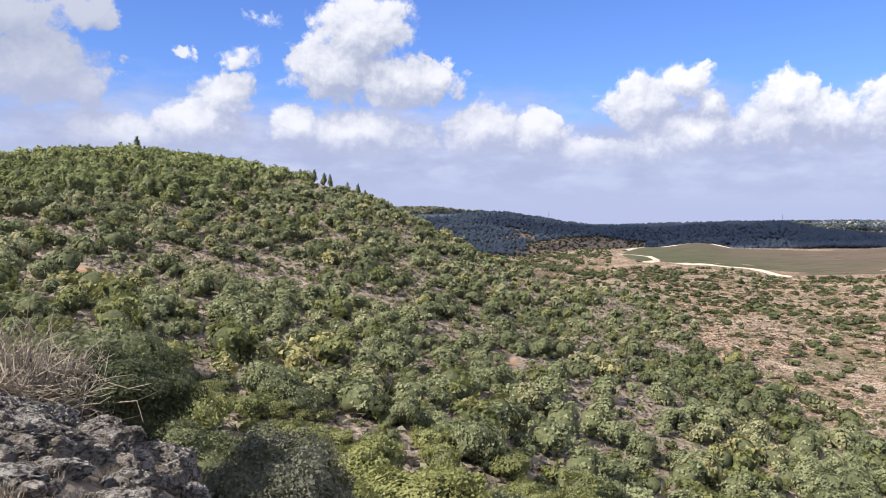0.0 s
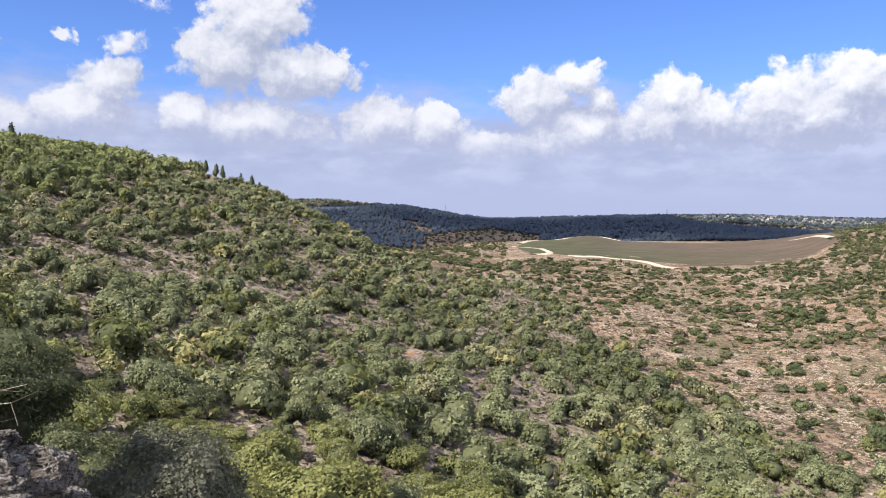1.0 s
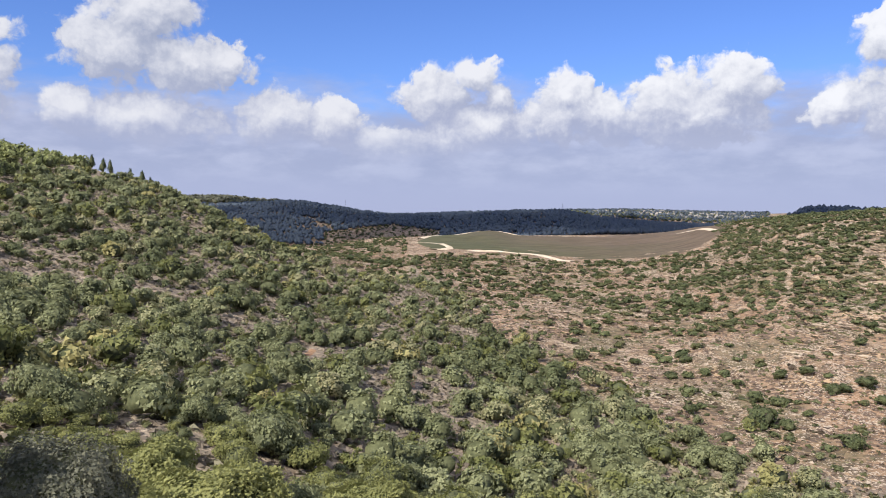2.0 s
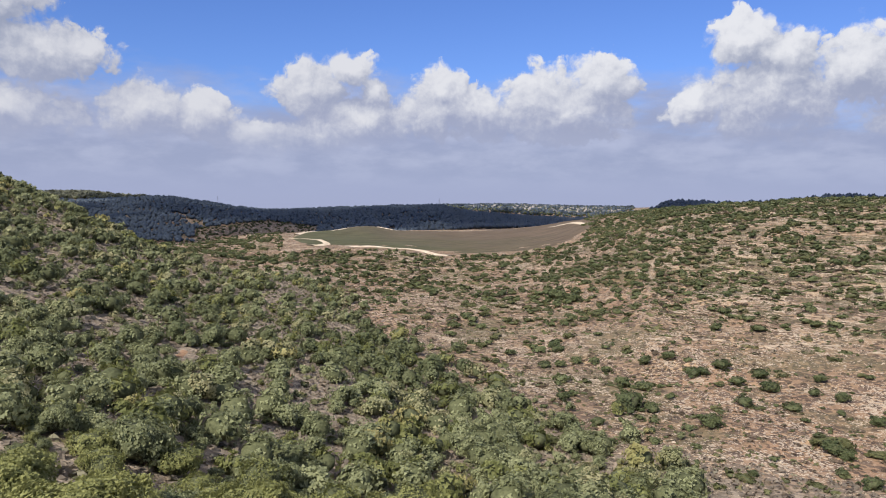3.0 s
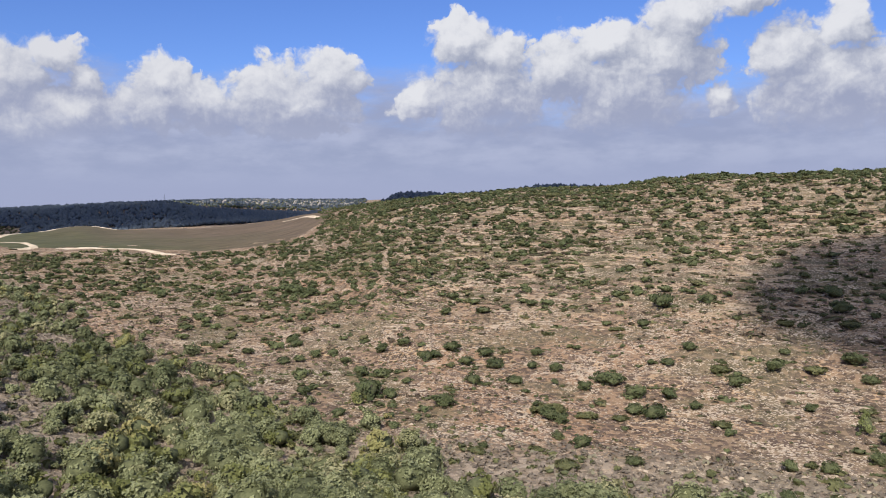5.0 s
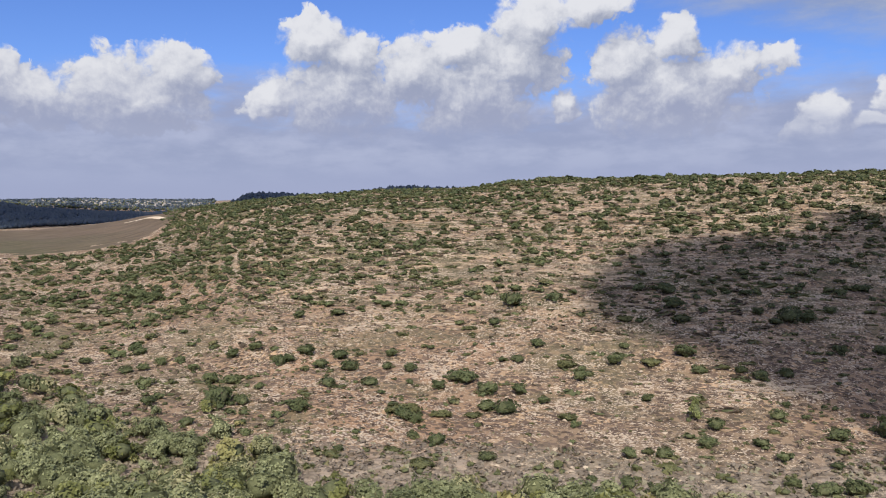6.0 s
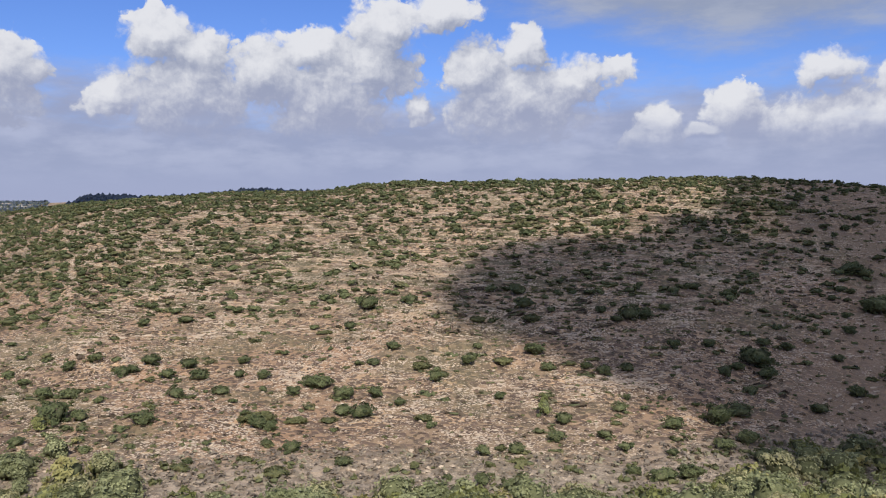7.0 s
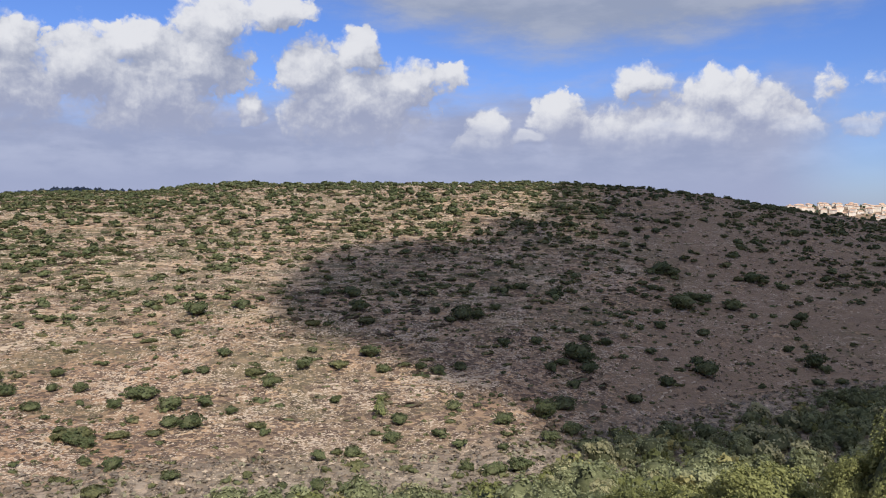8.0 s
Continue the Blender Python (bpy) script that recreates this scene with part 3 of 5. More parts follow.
def dome_arrays(seed, level=1, lobes=9, leaves=300, leaf=0.05, tall=0.75, rough=0.08, taper=0.0, rag=1.07, spread=0.65, heart=0.82):
    """The crown of a bush or tree further off, about 1 wide: a twiggy heart of billows, coloured dark for inner shade,
    under a ragged coat of leaf sprays.
    """
    rng = np.random.default_rng(seed)
    d, t = BALLS[level]
    heads = unit(rng.normal(0, 1, (lobes, 3)) * [1, 1, 0.8] + [0, 0, 0.35])
    wide, far = rng.uniform(0.20, 0.38, lobes), rng.uniform(0.55, 1.0, lobes)

    def reach(way):
        near = np.exp(-(np.arccos(np.clip(way @ heads.T, -1, 1)) / wide) ** 2) * far
        return 0.66 + 0.40 * near.max(1)

    shape, lift = np.array([0.52, 0.52, 0.5 * tall]), np.array([0, 0, 0.42 * tall])
    lean = np.array([rng.normal(0, 0.10), rng.normal(0, 0.10), 0])
    v = d * (reach(d) * (1 + rng.normal(0, rough, len(d))) * heart)[:, None] * shape + lift
    # most leaves sit on the billows, so that the heart's painted shade shows dark between them
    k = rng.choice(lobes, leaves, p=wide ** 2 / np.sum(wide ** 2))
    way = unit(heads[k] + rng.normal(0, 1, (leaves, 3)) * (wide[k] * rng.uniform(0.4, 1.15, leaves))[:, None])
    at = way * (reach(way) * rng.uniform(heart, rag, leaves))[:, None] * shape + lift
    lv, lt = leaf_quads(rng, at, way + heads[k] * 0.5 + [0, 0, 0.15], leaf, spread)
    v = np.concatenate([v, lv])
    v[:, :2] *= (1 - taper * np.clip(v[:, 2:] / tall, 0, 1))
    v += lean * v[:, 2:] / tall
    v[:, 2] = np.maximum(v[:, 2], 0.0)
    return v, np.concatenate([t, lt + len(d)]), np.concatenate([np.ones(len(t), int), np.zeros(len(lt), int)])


def stems_mesh(name, seed, count, height, spread, thick, mat=None):
    """Tapered stems that fork from the ground."""
    rng = np.random.default_rng(seed)
    bm = bmesh.new()
    for k in range(count):
        a = 2 * math.pi * k / count + rng.uniform(-0.4, 0.4)
        top = Vector((math.cos(a) * spread * rng.uniform(0.5, 1), math.sin(a) * spread * rng.uniform(0.5, 1), height * rng.uniform(0.8, 1.1)))
        mid = top * 0.5 + Vector((rng.uniform(-.1, .1), rng.uniform(-.1, .1), 0)) * height
        rings = []
        for p, w in ((Vector((0, 0, -0.25)), thick), (mid, thick * 0.7), (top, thick * 0.35)):
            rings.append([bm.verts.new(p + Vector((math.cos(q) * w, math.sin(q) * w, 0))) for q in np.linspace(0, 2 * math.pi, 6)[:-1]])
        for lo, hi in zip(rings, rings[1:]):
            for q in range(5):
                bm.faces.new((lo[q], lo[(q + 1) % 5], hi[(q + 1) % 5], hi[q]))
    return from_bm(name, bm, mat or BARK, True)


def toned(mesh, tones):
    """Give each point of a plant the plant's own tone, 0 to 1."""
    mesh.attributes.new("tone", "FLOAT", "POINT").data.foreach_set("value", np.asarray(tones, np.float32))
    return mesh


def plant(name, seed, label, category, group, leaf_mat, **crown):
    """One bush or tree, 1 m across: an Empty with stems and a crown."""
    ob = new(name)
    tall = crown.get("tall", 0.75)
    part("trunk", stems_mesh("trunk", seed, crown.pop("stems", 3), tall * 0.6, 0.18, crown.pop("thick", 0.035)), ob)
    v, t, picks = dome_arrays(seed, **crown)
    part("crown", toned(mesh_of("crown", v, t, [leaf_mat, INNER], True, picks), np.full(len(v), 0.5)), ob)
    return tagged(ob, label, category, group)


def stand(x, y, size, turn=0.0, tall=1.0, sink=0.06):
    z = float(ground_at(x, y)) - sink * size
    return Matrix.LocRotScale((x, y, z), Euler((0, 0, turn)), (size, size, size * tall))


def joined(templates, x, y, size, rng, tall=None, turn=None, sink=0.06):
    """Many plants or stones as one set of vertices and triangles."""
    vs, ts, ps, tones, n = [], [], [], [], 0
    own = rng.uniform(0, 1, len(x))
    z = ground_at(x, y) - sink * size
    pick = rng.integers(0, len(templates), len(x))
    turn = rng.uniform(0, 2 * math.pi, len(x)) if turn is None else turn
    tall = np.ones(len(x)) if tall is None else tall
    for k, (tv, tt, *inner) in enumerate(templates):
        idx = np.nonzero(pick == k)[0]
        if not len(idx):
            continue
        c, s = np.cos(turn[idx])[:, None], np.sin(turn[idx])[:, None]
        v = np.stack([(tv[None, :, 0] * c - tv[None, :, 1] * s) * size[idx, None] + x[idx, None],
                      (tv[None, :, 0] * s + tv[None, :, 1] * c) * size[idx, None] + y[idx, None],
                      tv[None, :, 2] * (size * tall)[idx, None] + z[idx, None]], -1).reshape(-1, 3)
        t = (tt[None] + np.arange(len(idx))[:, None, None] * len(tv)).reshape(-1, 3) + n
        vs.append(v)
        ts.append(t)
        ps.append(np.tile(inner[0] if inner else np.zeros(len(tt), int), len(idx)))
        tones.append(np.repeat(own[idx], len(tv)))
        n += len(v)
    return np.concatenate(vs), np.concatenate(ts), np.concatenate(ps), np.concatenate(tones)


def stuff(name, label, category, templates, mat, x, y, size, seed, tall=None, sink=0.06, turn=None, smooth=True):
    v, t, picks, tones = joined(templates, x, y, size, np.random.default_rng(seed), tall, turn, sink)
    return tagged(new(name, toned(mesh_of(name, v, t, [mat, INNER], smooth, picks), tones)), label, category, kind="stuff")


def jitter_grid(az0, az1, r1, step, seed):
    """Loose, even scatter of places within a sector."""
    rng = np.random.default_rng(seed)
    k = int(r1 / step) + 1
    x, y = [g.ravel() for g in np.meshgrid(np.arange(-k, k + 1) * step, np.arange(-k, k + 1) * step)]
    x, y = x + rng.uniform(-0.46, 0.46, len(x)) * step, y + rng.uniform(-0.46, 0.46, len(y)) * step
    a, r = polar(x, y)
    ok = (a > az0) & (a < az1) & (r < r1)
    return x[ok], y[ok], a[ok], r[ok], rng


def set_out(models, places):
    """Copies of the models at the places; the models themselves take the first ones."""
    for k, m in enumerate(places[len(models):]):
        copy_thing(models[k % len(models)], m)
    for model, m in zip(models, places):
        model.matrix_basis = m


# bare strips: the path on the western hill and red washouts (degrees clockwise, degrees above the eye's level)
PATH = [(az, place_at(az, el, 40)) for az, el in ((-25.6, -2.9), (-24.7, -3.4), (-23.7, -3.8))]
WASHOUTS = [[(a, place_at(a, e, 40)) for a, e in gully] for gully in ([(9.7, -9.2), (9.3, -10.2), (8.8, -11.2)], [(5.4, -9.9), (4.9, -10.3)], [(12.6, -11.8), (12.5, -12.6)], [(-23.7, -1.5), (-22.5, -1.5)])]


def kept_clear(x, y):
    """True where nothing grows, on a bare strip or just below it."""
    bare = np.zeros(len(x), bool)
    for line, wide in [(PATH, 2.0)] + [(w, 1.3) for w in WASHOUTS]:
        for (a0, r0), (a1, r1) in zip(line, line[1:]):
            for f in np.linspace(0, 1, 6):
                for nearer in (0, 2):
                    px, py = spot(a0 + (a1 - a0) * f, r0 + (r1 - r0) * f - nearer)
                    bare |= np.hypot(x - px, y - py) < wide - 0.1 * nearer
    return bare


# oak scrub of the western hill, the gully and the near slope
def build_maquis():
    x, y, a, r, rng = jitter_grid(-37, 113, 432, 2.75, 5)
    bed = creek_at(a) + fbm(x / 18, y / 18, 2, 7) * 14 + np.where(a < 42, 2, -12) + np.where(a < 42, 34, 0) * rng.uniform(0, 1, len(x)) ** 3
    crest = curve_at(*np.array(CREST + CREST_EAST, float).T[:2], a)
    ok = (r < bed) & (r > 38) & (r < np.where(a < 12.5, crest + 12, 999))
    bare = fbm(x / 26, y / 26, 3, 15) + 0.35 * fbm(x / 8, y / 8, 2, 16)
    cover = 0.72 + 0.16 * np.clip((a - 4) / 8, 0, 1) + 0.2 * np.clip((95 - r) / 25, 0, 1) - 0.42 * np.clip((a - 4) / 4, 0, 1) * np.clip((r - 185) / 60, 0, 1) * (a < 14) - 0.5 * np.clip((bare - 0.10) * 2.4, 0, 1) - 0.18 * np.clip((r - 90) / 150, 0, 1) * (a < 14)
    ok &= (rng.uniform(0, 1, len(x)) < cover) & ~kept_clear(x, y)
    x, y, a, r = x[ok], y[ok], a[ok], r[ok]
    size = (1.3 + 4.2 * rng.uniform(0, 1, len(x)) ** 2.2) * np.where(r < 62, 0.72, 1)
    wood = (r > 240 + fbm(x / 30, y / 30, 2, 44) * 60 - 22 * np.clip((-15 - a) / 5, 0, 1) + 14 * np.clip(a + 16, 0, 30)) & (rng.uniform(0, 1, len(x)) < 0.85)
    low = ~wood
    # those nearest are plants of their own
    front = low & (r < 68)
    kind = rng.uniform(0, 1, len(x))
    sunny = kind < np.where(a > 45, 0.25, np.where(r < 62, 0.62, np.where(r < 90, 0.4, 0.2)))
    oaks = [plant("oak_bush", 11 + k, "dark green rounded evergreen oak bush on the slope", "bush", "oak bushes of the near slope", OAK, level=1, lobes=22, leaves=1900, leaf=0.020, tall=0.8, stems=3) for k in range(3)]
    olives = [plant("lentisk_bush", 21 + k, "yellowish green mastic bush on the near slope", "bush", "mastic bushes of the near slope", OLIVE, level=1, lobes=22, leaves=1900, leaf=0.020, tall=0.74, stems=4) for k in range(3)]
    for models, pick in ((oaks, front & ~sunny), (olives, front & sunny)):
        idx = np.nonzero(pick)[0]
        idx = idx[np.argsort(r[idx])][:290]
        set_out(models, [stand(x[i], y[i], size[i], rng.uniform(0, 6.28), rng.uniform(0.85, 1.25)) for i in idx])
        front[pick] = False
        front[idx] = True
    rest = low & ~front
    near_t = [dome_arrays(100 + k, 1, 18, 540, 0.036, 0.85) for k in range(6)]
    mid_t = [dome_arrays(110 + k, 0, 14, 260, 0.053, 0.88) for k in range(6)]
    far_t = [dome_arrays(120 + k, 0, 11, 120, 0.084, 0.90) for k in range(6)]
    for name, label, mat, pick, t in (("oak_scrub", "dense dark green evergreen oak scrub covering the hillside", OAK, ~sunny & (r < 125), near_t),
                                      ("middle_oak_scrub", "dark green evergreen oak scrub over the middle of the hillside", OAK, ~sunny & (r >= 125) & (r < 190), mid_t),
                                      ("mastic_scrub", "paler olive green bushes among the oak scrub", OLIVE, sunny & (r < 190), mid_t),
                                      ("upper_oak_scrub", "dark green bushes over the upper hillside", OAK, ~sunny & (r >= 190), far_t),
                                      ("upper_mastic_scrub", "olive green bushes over the upper hillside", OLIVE, sunny & (r >= 190), far_t)):
        i = np.nonzero(rest & pick)[0]
        stuff(name, label, "shrubs", t, mat, x[i], y[i], size[i], 31)
    # light green pines under the crest
    i = np.nonzero(wood)[0]
    i = i[rng.uniform(0, 1, len(i)) < np.where(a[i] < -14, 0.62, 0.3)]
    pines = [plant("pine_tree", 51 + k, "light green rounded pine tree on the wooded crest", "tree", "pines of the crest", PINE, level=1, lobes=13, leaves=330, leaf=0.055, tall=1.25, stems=1, thick=0.05) for k in range(3)]
    order = i[np.argsort(r[i])]
    own, others = order[:280], order[280:]
    set_out(pines, [stand(x[q], y[q], rng.uniform(3.6, 6.0), rng.uniform(0, 6.28), rng.uniform(0.8, 1.1)) for q in own])
    if len(others):
        stuff("pine_wood", "light green pine wood along the hill's crest", "trees", [dome_arrays(150 + k, 0, 10, 150, 0.080, 1.25) for k in range(5)], PINE, x[others], y[others], rng.uniform(3.6, 6.0, len(others)), 32)


build_maquis()


def build_cypresses():
    """Dark pointed trees that stand out of the skyline of the western hill."""
    rng = np.random.default_rng(8)
    model = plant("cypress", 61, "dark green pointed cypress standing above the crest", "tree", "cypresses of the crest", CYPRESS, lobes=14, leaves=420, leaf=0.05, rough=0.15, tall=2.0, taper=0.72, stems=1, thick=0.05)
    rows = [(-24.6, 4.6), (-24.1, 4.2), (-23.6, 3.6), (-22.2, 5.0), (-21.2, 5.4), (-20.7, 3.4), (-29.3, 4), (-14, 3.2), (-11.6, 3.4), (-10.2, 3.2), (-9.3, 4), (-8.6, 3.6), (-8.1, 3.2), (-6.9, 3), (-6.2, 3.4), (-5.6, 2.8)]
    places = []
    for az, h in rows:
        r = float(curve_at(*np.array(CREST, float).T[:2], az)) - rng.uniform(-3, 8)
        x, y = spot(az, r)
        places.append(stand(x, y, h * 1.12, rng.uniform(0, 6), rng.uniform(0.9, 1.2)))
    set_out([model], places)


build_cypresses()


# scattered shrubs of the stony eastern slope
def build_east_shrubs():
    x, y, a, r, rng = jitter_grid(3, 113, 860, 3.0, 6)
    crest = curve_at(*np.array(CREST + CREST_EAST, float).T[:2], a)
    bed = np.where(a < 12.5, crest + 10, creek_at(a)) + fbm(x / 18, y / 18, 2, 7) * 12 + 4
    ok = (r > bed) & (r < np.where(a < 13.2, 850, np.where((a > 33) & (a < 43), 640, np.minimum(crest + 15, 505))))
    clump = fbm(x / 34, y / 34, 3, 25)
    upper = np.clip((r - bed - 70) / 60, 0, 1) * (a > 30)
    cover = 0.26 + 0.36 * upper + 0.30 * np.clip(clump + 0.05, 0, 1) + 0.30 * np.clip((r - crest + 120) / 90, 0, 1) * (a > 42) + 0.22 * np.clip((r - crest + 190) / 90, 0, 1) * (a > 38) + 0.22 * np.clip((r - bed) / 30, 0, 1) * (a < 40)
    cover = cover * np.clip(0.55 + 0.9 * fbm(x / 11, y / 11, 2, 27), 0.12, 1.4) * 0.95
    # a green gully climbs the slope
    line = [(v, place_at(v, w, 100)) for v, w in ((36.7, -5.4), (44.6, -4.6), (49.5, -3.4), (53, -2.8))]
    mid = np.interp(a, [v for v, w in line], [w for v, w in line])
    cover = cover + 0.55 * np.clip(1 - np.abs(r - mid) / 14, 0, 1) * (a > 36) * (a < 54)
    field = (r > 415) & (a > 12) & (a < 33.6)
    cover = np.where(a < 13.2, cover * np.clip(1.15 - (r - bed) / 900, 0.5, 1), cover)
    # a brown slope with few bushes, and a herb slope above the stream
    cover = cover * (1 - 0.72 * np.clip((a - 86) / 6, 0, 1) * np.clip(0.9 - 1.6 * clump, 0, 1)) * (1 - 0.6 * (a > 19) * (a < 33) * np.clip(1 - (r - bed) / 90, 0, 1))
    ok &= (rng.uniform(0, 1, len(x)) < cover) & ~field
    x, y, a, r = x[ok], y[ok], a[ok], r[ok]
    size = (1.3 + 2.6 * rng.uniform(0, 1, len(x)) ** 1.6) * np.where(r > 260, 1.25, 1.0)
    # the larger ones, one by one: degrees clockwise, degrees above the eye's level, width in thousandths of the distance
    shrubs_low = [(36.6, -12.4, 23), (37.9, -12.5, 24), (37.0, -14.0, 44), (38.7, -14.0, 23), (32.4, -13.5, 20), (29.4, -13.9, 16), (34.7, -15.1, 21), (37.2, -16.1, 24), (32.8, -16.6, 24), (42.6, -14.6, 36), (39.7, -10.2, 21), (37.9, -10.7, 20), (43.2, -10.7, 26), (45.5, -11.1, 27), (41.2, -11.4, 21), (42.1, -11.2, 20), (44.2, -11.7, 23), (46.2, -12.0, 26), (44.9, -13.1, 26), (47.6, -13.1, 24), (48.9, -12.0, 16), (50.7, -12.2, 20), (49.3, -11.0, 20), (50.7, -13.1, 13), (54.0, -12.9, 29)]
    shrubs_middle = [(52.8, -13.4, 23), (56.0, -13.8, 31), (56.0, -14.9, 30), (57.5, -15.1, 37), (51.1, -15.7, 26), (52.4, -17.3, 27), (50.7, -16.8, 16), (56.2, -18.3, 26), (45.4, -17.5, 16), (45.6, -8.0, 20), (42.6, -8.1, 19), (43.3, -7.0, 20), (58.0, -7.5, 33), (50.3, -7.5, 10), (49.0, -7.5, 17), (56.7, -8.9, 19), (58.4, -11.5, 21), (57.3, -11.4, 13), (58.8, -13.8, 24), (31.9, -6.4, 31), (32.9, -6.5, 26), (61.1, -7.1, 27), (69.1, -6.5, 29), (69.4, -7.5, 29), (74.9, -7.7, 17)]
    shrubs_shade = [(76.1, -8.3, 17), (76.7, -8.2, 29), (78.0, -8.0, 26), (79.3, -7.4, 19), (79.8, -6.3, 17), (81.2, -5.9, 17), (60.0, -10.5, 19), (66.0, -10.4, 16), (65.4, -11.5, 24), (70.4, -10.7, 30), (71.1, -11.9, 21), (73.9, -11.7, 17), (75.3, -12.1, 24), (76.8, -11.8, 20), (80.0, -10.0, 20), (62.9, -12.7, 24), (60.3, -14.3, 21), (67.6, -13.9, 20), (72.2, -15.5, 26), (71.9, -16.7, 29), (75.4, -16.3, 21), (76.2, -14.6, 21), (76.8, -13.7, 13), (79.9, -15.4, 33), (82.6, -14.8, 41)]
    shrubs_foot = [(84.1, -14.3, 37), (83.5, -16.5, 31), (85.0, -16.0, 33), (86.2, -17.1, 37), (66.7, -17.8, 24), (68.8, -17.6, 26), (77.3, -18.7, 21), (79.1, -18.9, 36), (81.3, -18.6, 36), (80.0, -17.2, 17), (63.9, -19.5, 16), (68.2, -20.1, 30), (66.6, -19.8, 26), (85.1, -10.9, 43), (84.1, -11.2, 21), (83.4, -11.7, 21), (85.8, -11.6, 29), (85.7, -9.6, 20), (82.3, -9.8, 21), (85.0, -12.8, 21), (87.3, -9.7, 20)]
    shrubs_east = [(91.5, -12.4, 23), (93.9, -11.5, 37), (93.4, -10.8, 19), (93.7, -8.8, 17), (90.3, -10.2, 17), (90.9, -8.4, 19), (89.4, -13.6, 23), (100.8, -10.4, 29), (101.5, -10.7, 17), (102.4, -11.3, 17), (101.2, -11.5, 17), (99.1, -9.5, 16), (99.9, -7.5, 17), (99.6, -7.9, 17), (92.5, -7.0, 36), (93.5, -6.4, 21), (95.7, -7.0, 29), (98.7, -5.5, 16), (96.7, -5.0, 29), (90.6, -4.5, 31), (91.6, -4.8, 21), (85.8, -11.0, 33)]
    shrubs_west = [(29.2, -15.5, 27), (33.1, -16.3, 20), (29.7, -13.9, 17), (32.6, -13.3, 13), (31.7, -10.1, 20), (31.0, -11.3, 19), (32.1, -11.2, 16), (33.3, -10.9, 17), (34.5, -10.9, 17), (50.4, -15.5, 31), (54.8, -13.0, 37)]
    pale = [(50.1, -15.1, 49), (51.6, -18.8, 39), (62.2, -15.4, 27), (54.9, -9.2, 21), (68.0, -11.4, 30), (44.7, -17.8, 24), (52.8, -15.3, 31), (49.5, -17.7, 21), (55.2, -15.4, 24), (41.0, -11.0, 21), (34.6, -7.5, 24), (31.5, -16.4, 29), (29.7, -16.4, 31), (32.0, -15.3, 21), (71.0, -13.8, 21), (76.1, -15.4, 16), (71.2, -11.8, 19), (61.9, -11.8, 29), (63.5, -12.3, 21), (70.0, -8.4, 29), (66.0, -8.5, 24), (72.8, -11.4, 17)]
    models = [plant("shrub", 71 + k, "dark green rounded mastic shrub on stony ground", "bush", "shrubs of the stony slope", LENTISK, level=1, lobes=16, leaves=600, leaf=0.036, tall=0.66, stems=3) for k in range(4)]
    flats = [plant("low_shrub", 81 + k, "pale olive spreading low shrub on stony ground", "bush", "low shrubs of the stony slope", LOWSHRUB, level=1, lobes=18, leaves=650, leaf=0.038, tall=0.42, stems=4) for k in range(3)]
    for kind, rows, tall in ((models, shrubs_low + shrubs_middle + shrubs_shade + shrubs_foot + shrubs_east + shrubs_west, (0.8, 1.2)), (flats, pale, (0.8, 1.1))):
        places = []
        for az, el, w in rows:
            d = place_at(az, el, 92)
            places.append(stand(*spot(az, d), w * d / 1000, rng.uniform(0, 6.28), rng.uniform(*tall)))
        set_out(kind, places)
    young = plant("young_pine", 91, "bright green young pine on the stony slope", "tree", "", PINE, lobes=10, leaves=900, leaf=0.042, tall=1.3, taper=0.5, stems=1, thick=0.05)
    d = place_at(71.0, -15.0, 92)
    young.matrix_basis = stand(*spot(71.0, d), 3.0)
    low = np.array([place_at(v, -7.5, 90) for v in np.arange(34, 112, 2.0)])
    bare = (a > 33) & (a < 106) & (r < np.interp(a, np.arange(34, 112, 2.0), low))
    size[bare] = 0.6 + 2.2 * (size[bare] / 3.9) ** 2
    green = rng.uniform(0, 1, len(x)) < 0.5
    t = [dome_arrays(170 + k, 0, 10, 150, 0.072, 0.6) for k in range(6)]
    far_t = [dome_arrays(180 + k, 0, 5, 60, 0.115, 0.55) for k in range(6)]
    for name, label, pick, crowns in (("slope_shrubs", "dark green shrubs scattered over the stony slope", green & (r < 260), t), ("upper_slope_shrubs", "dark green shrubs scattered over the upper slope", green & (r >= 260), far_t)):
        stuff(name, label, "shrubs", crowns, LENTISK, x[pick], y[pick], size[pick], 33)
    stuff("pale_slope_shrubs", "olive and grey-green low shrubs over the stony slope", "shrubs", far_t, LOWSHRUB, x[~green], y[~green], size[~green] * 1.1, 34, tall=np.full(int((~green).sum()), 0.75))


build_east_shrubs()


def contour_turn(x, y):
    """Turn that lays a long thing along the contour."""
    gx, gy = ground_at(x + 2, y) - ground_at(x - 2, y), ground_at(x, y + 2) - ground_at(x, y - 2)
    return np.arctan2(gy, gx) + math.pi / 2


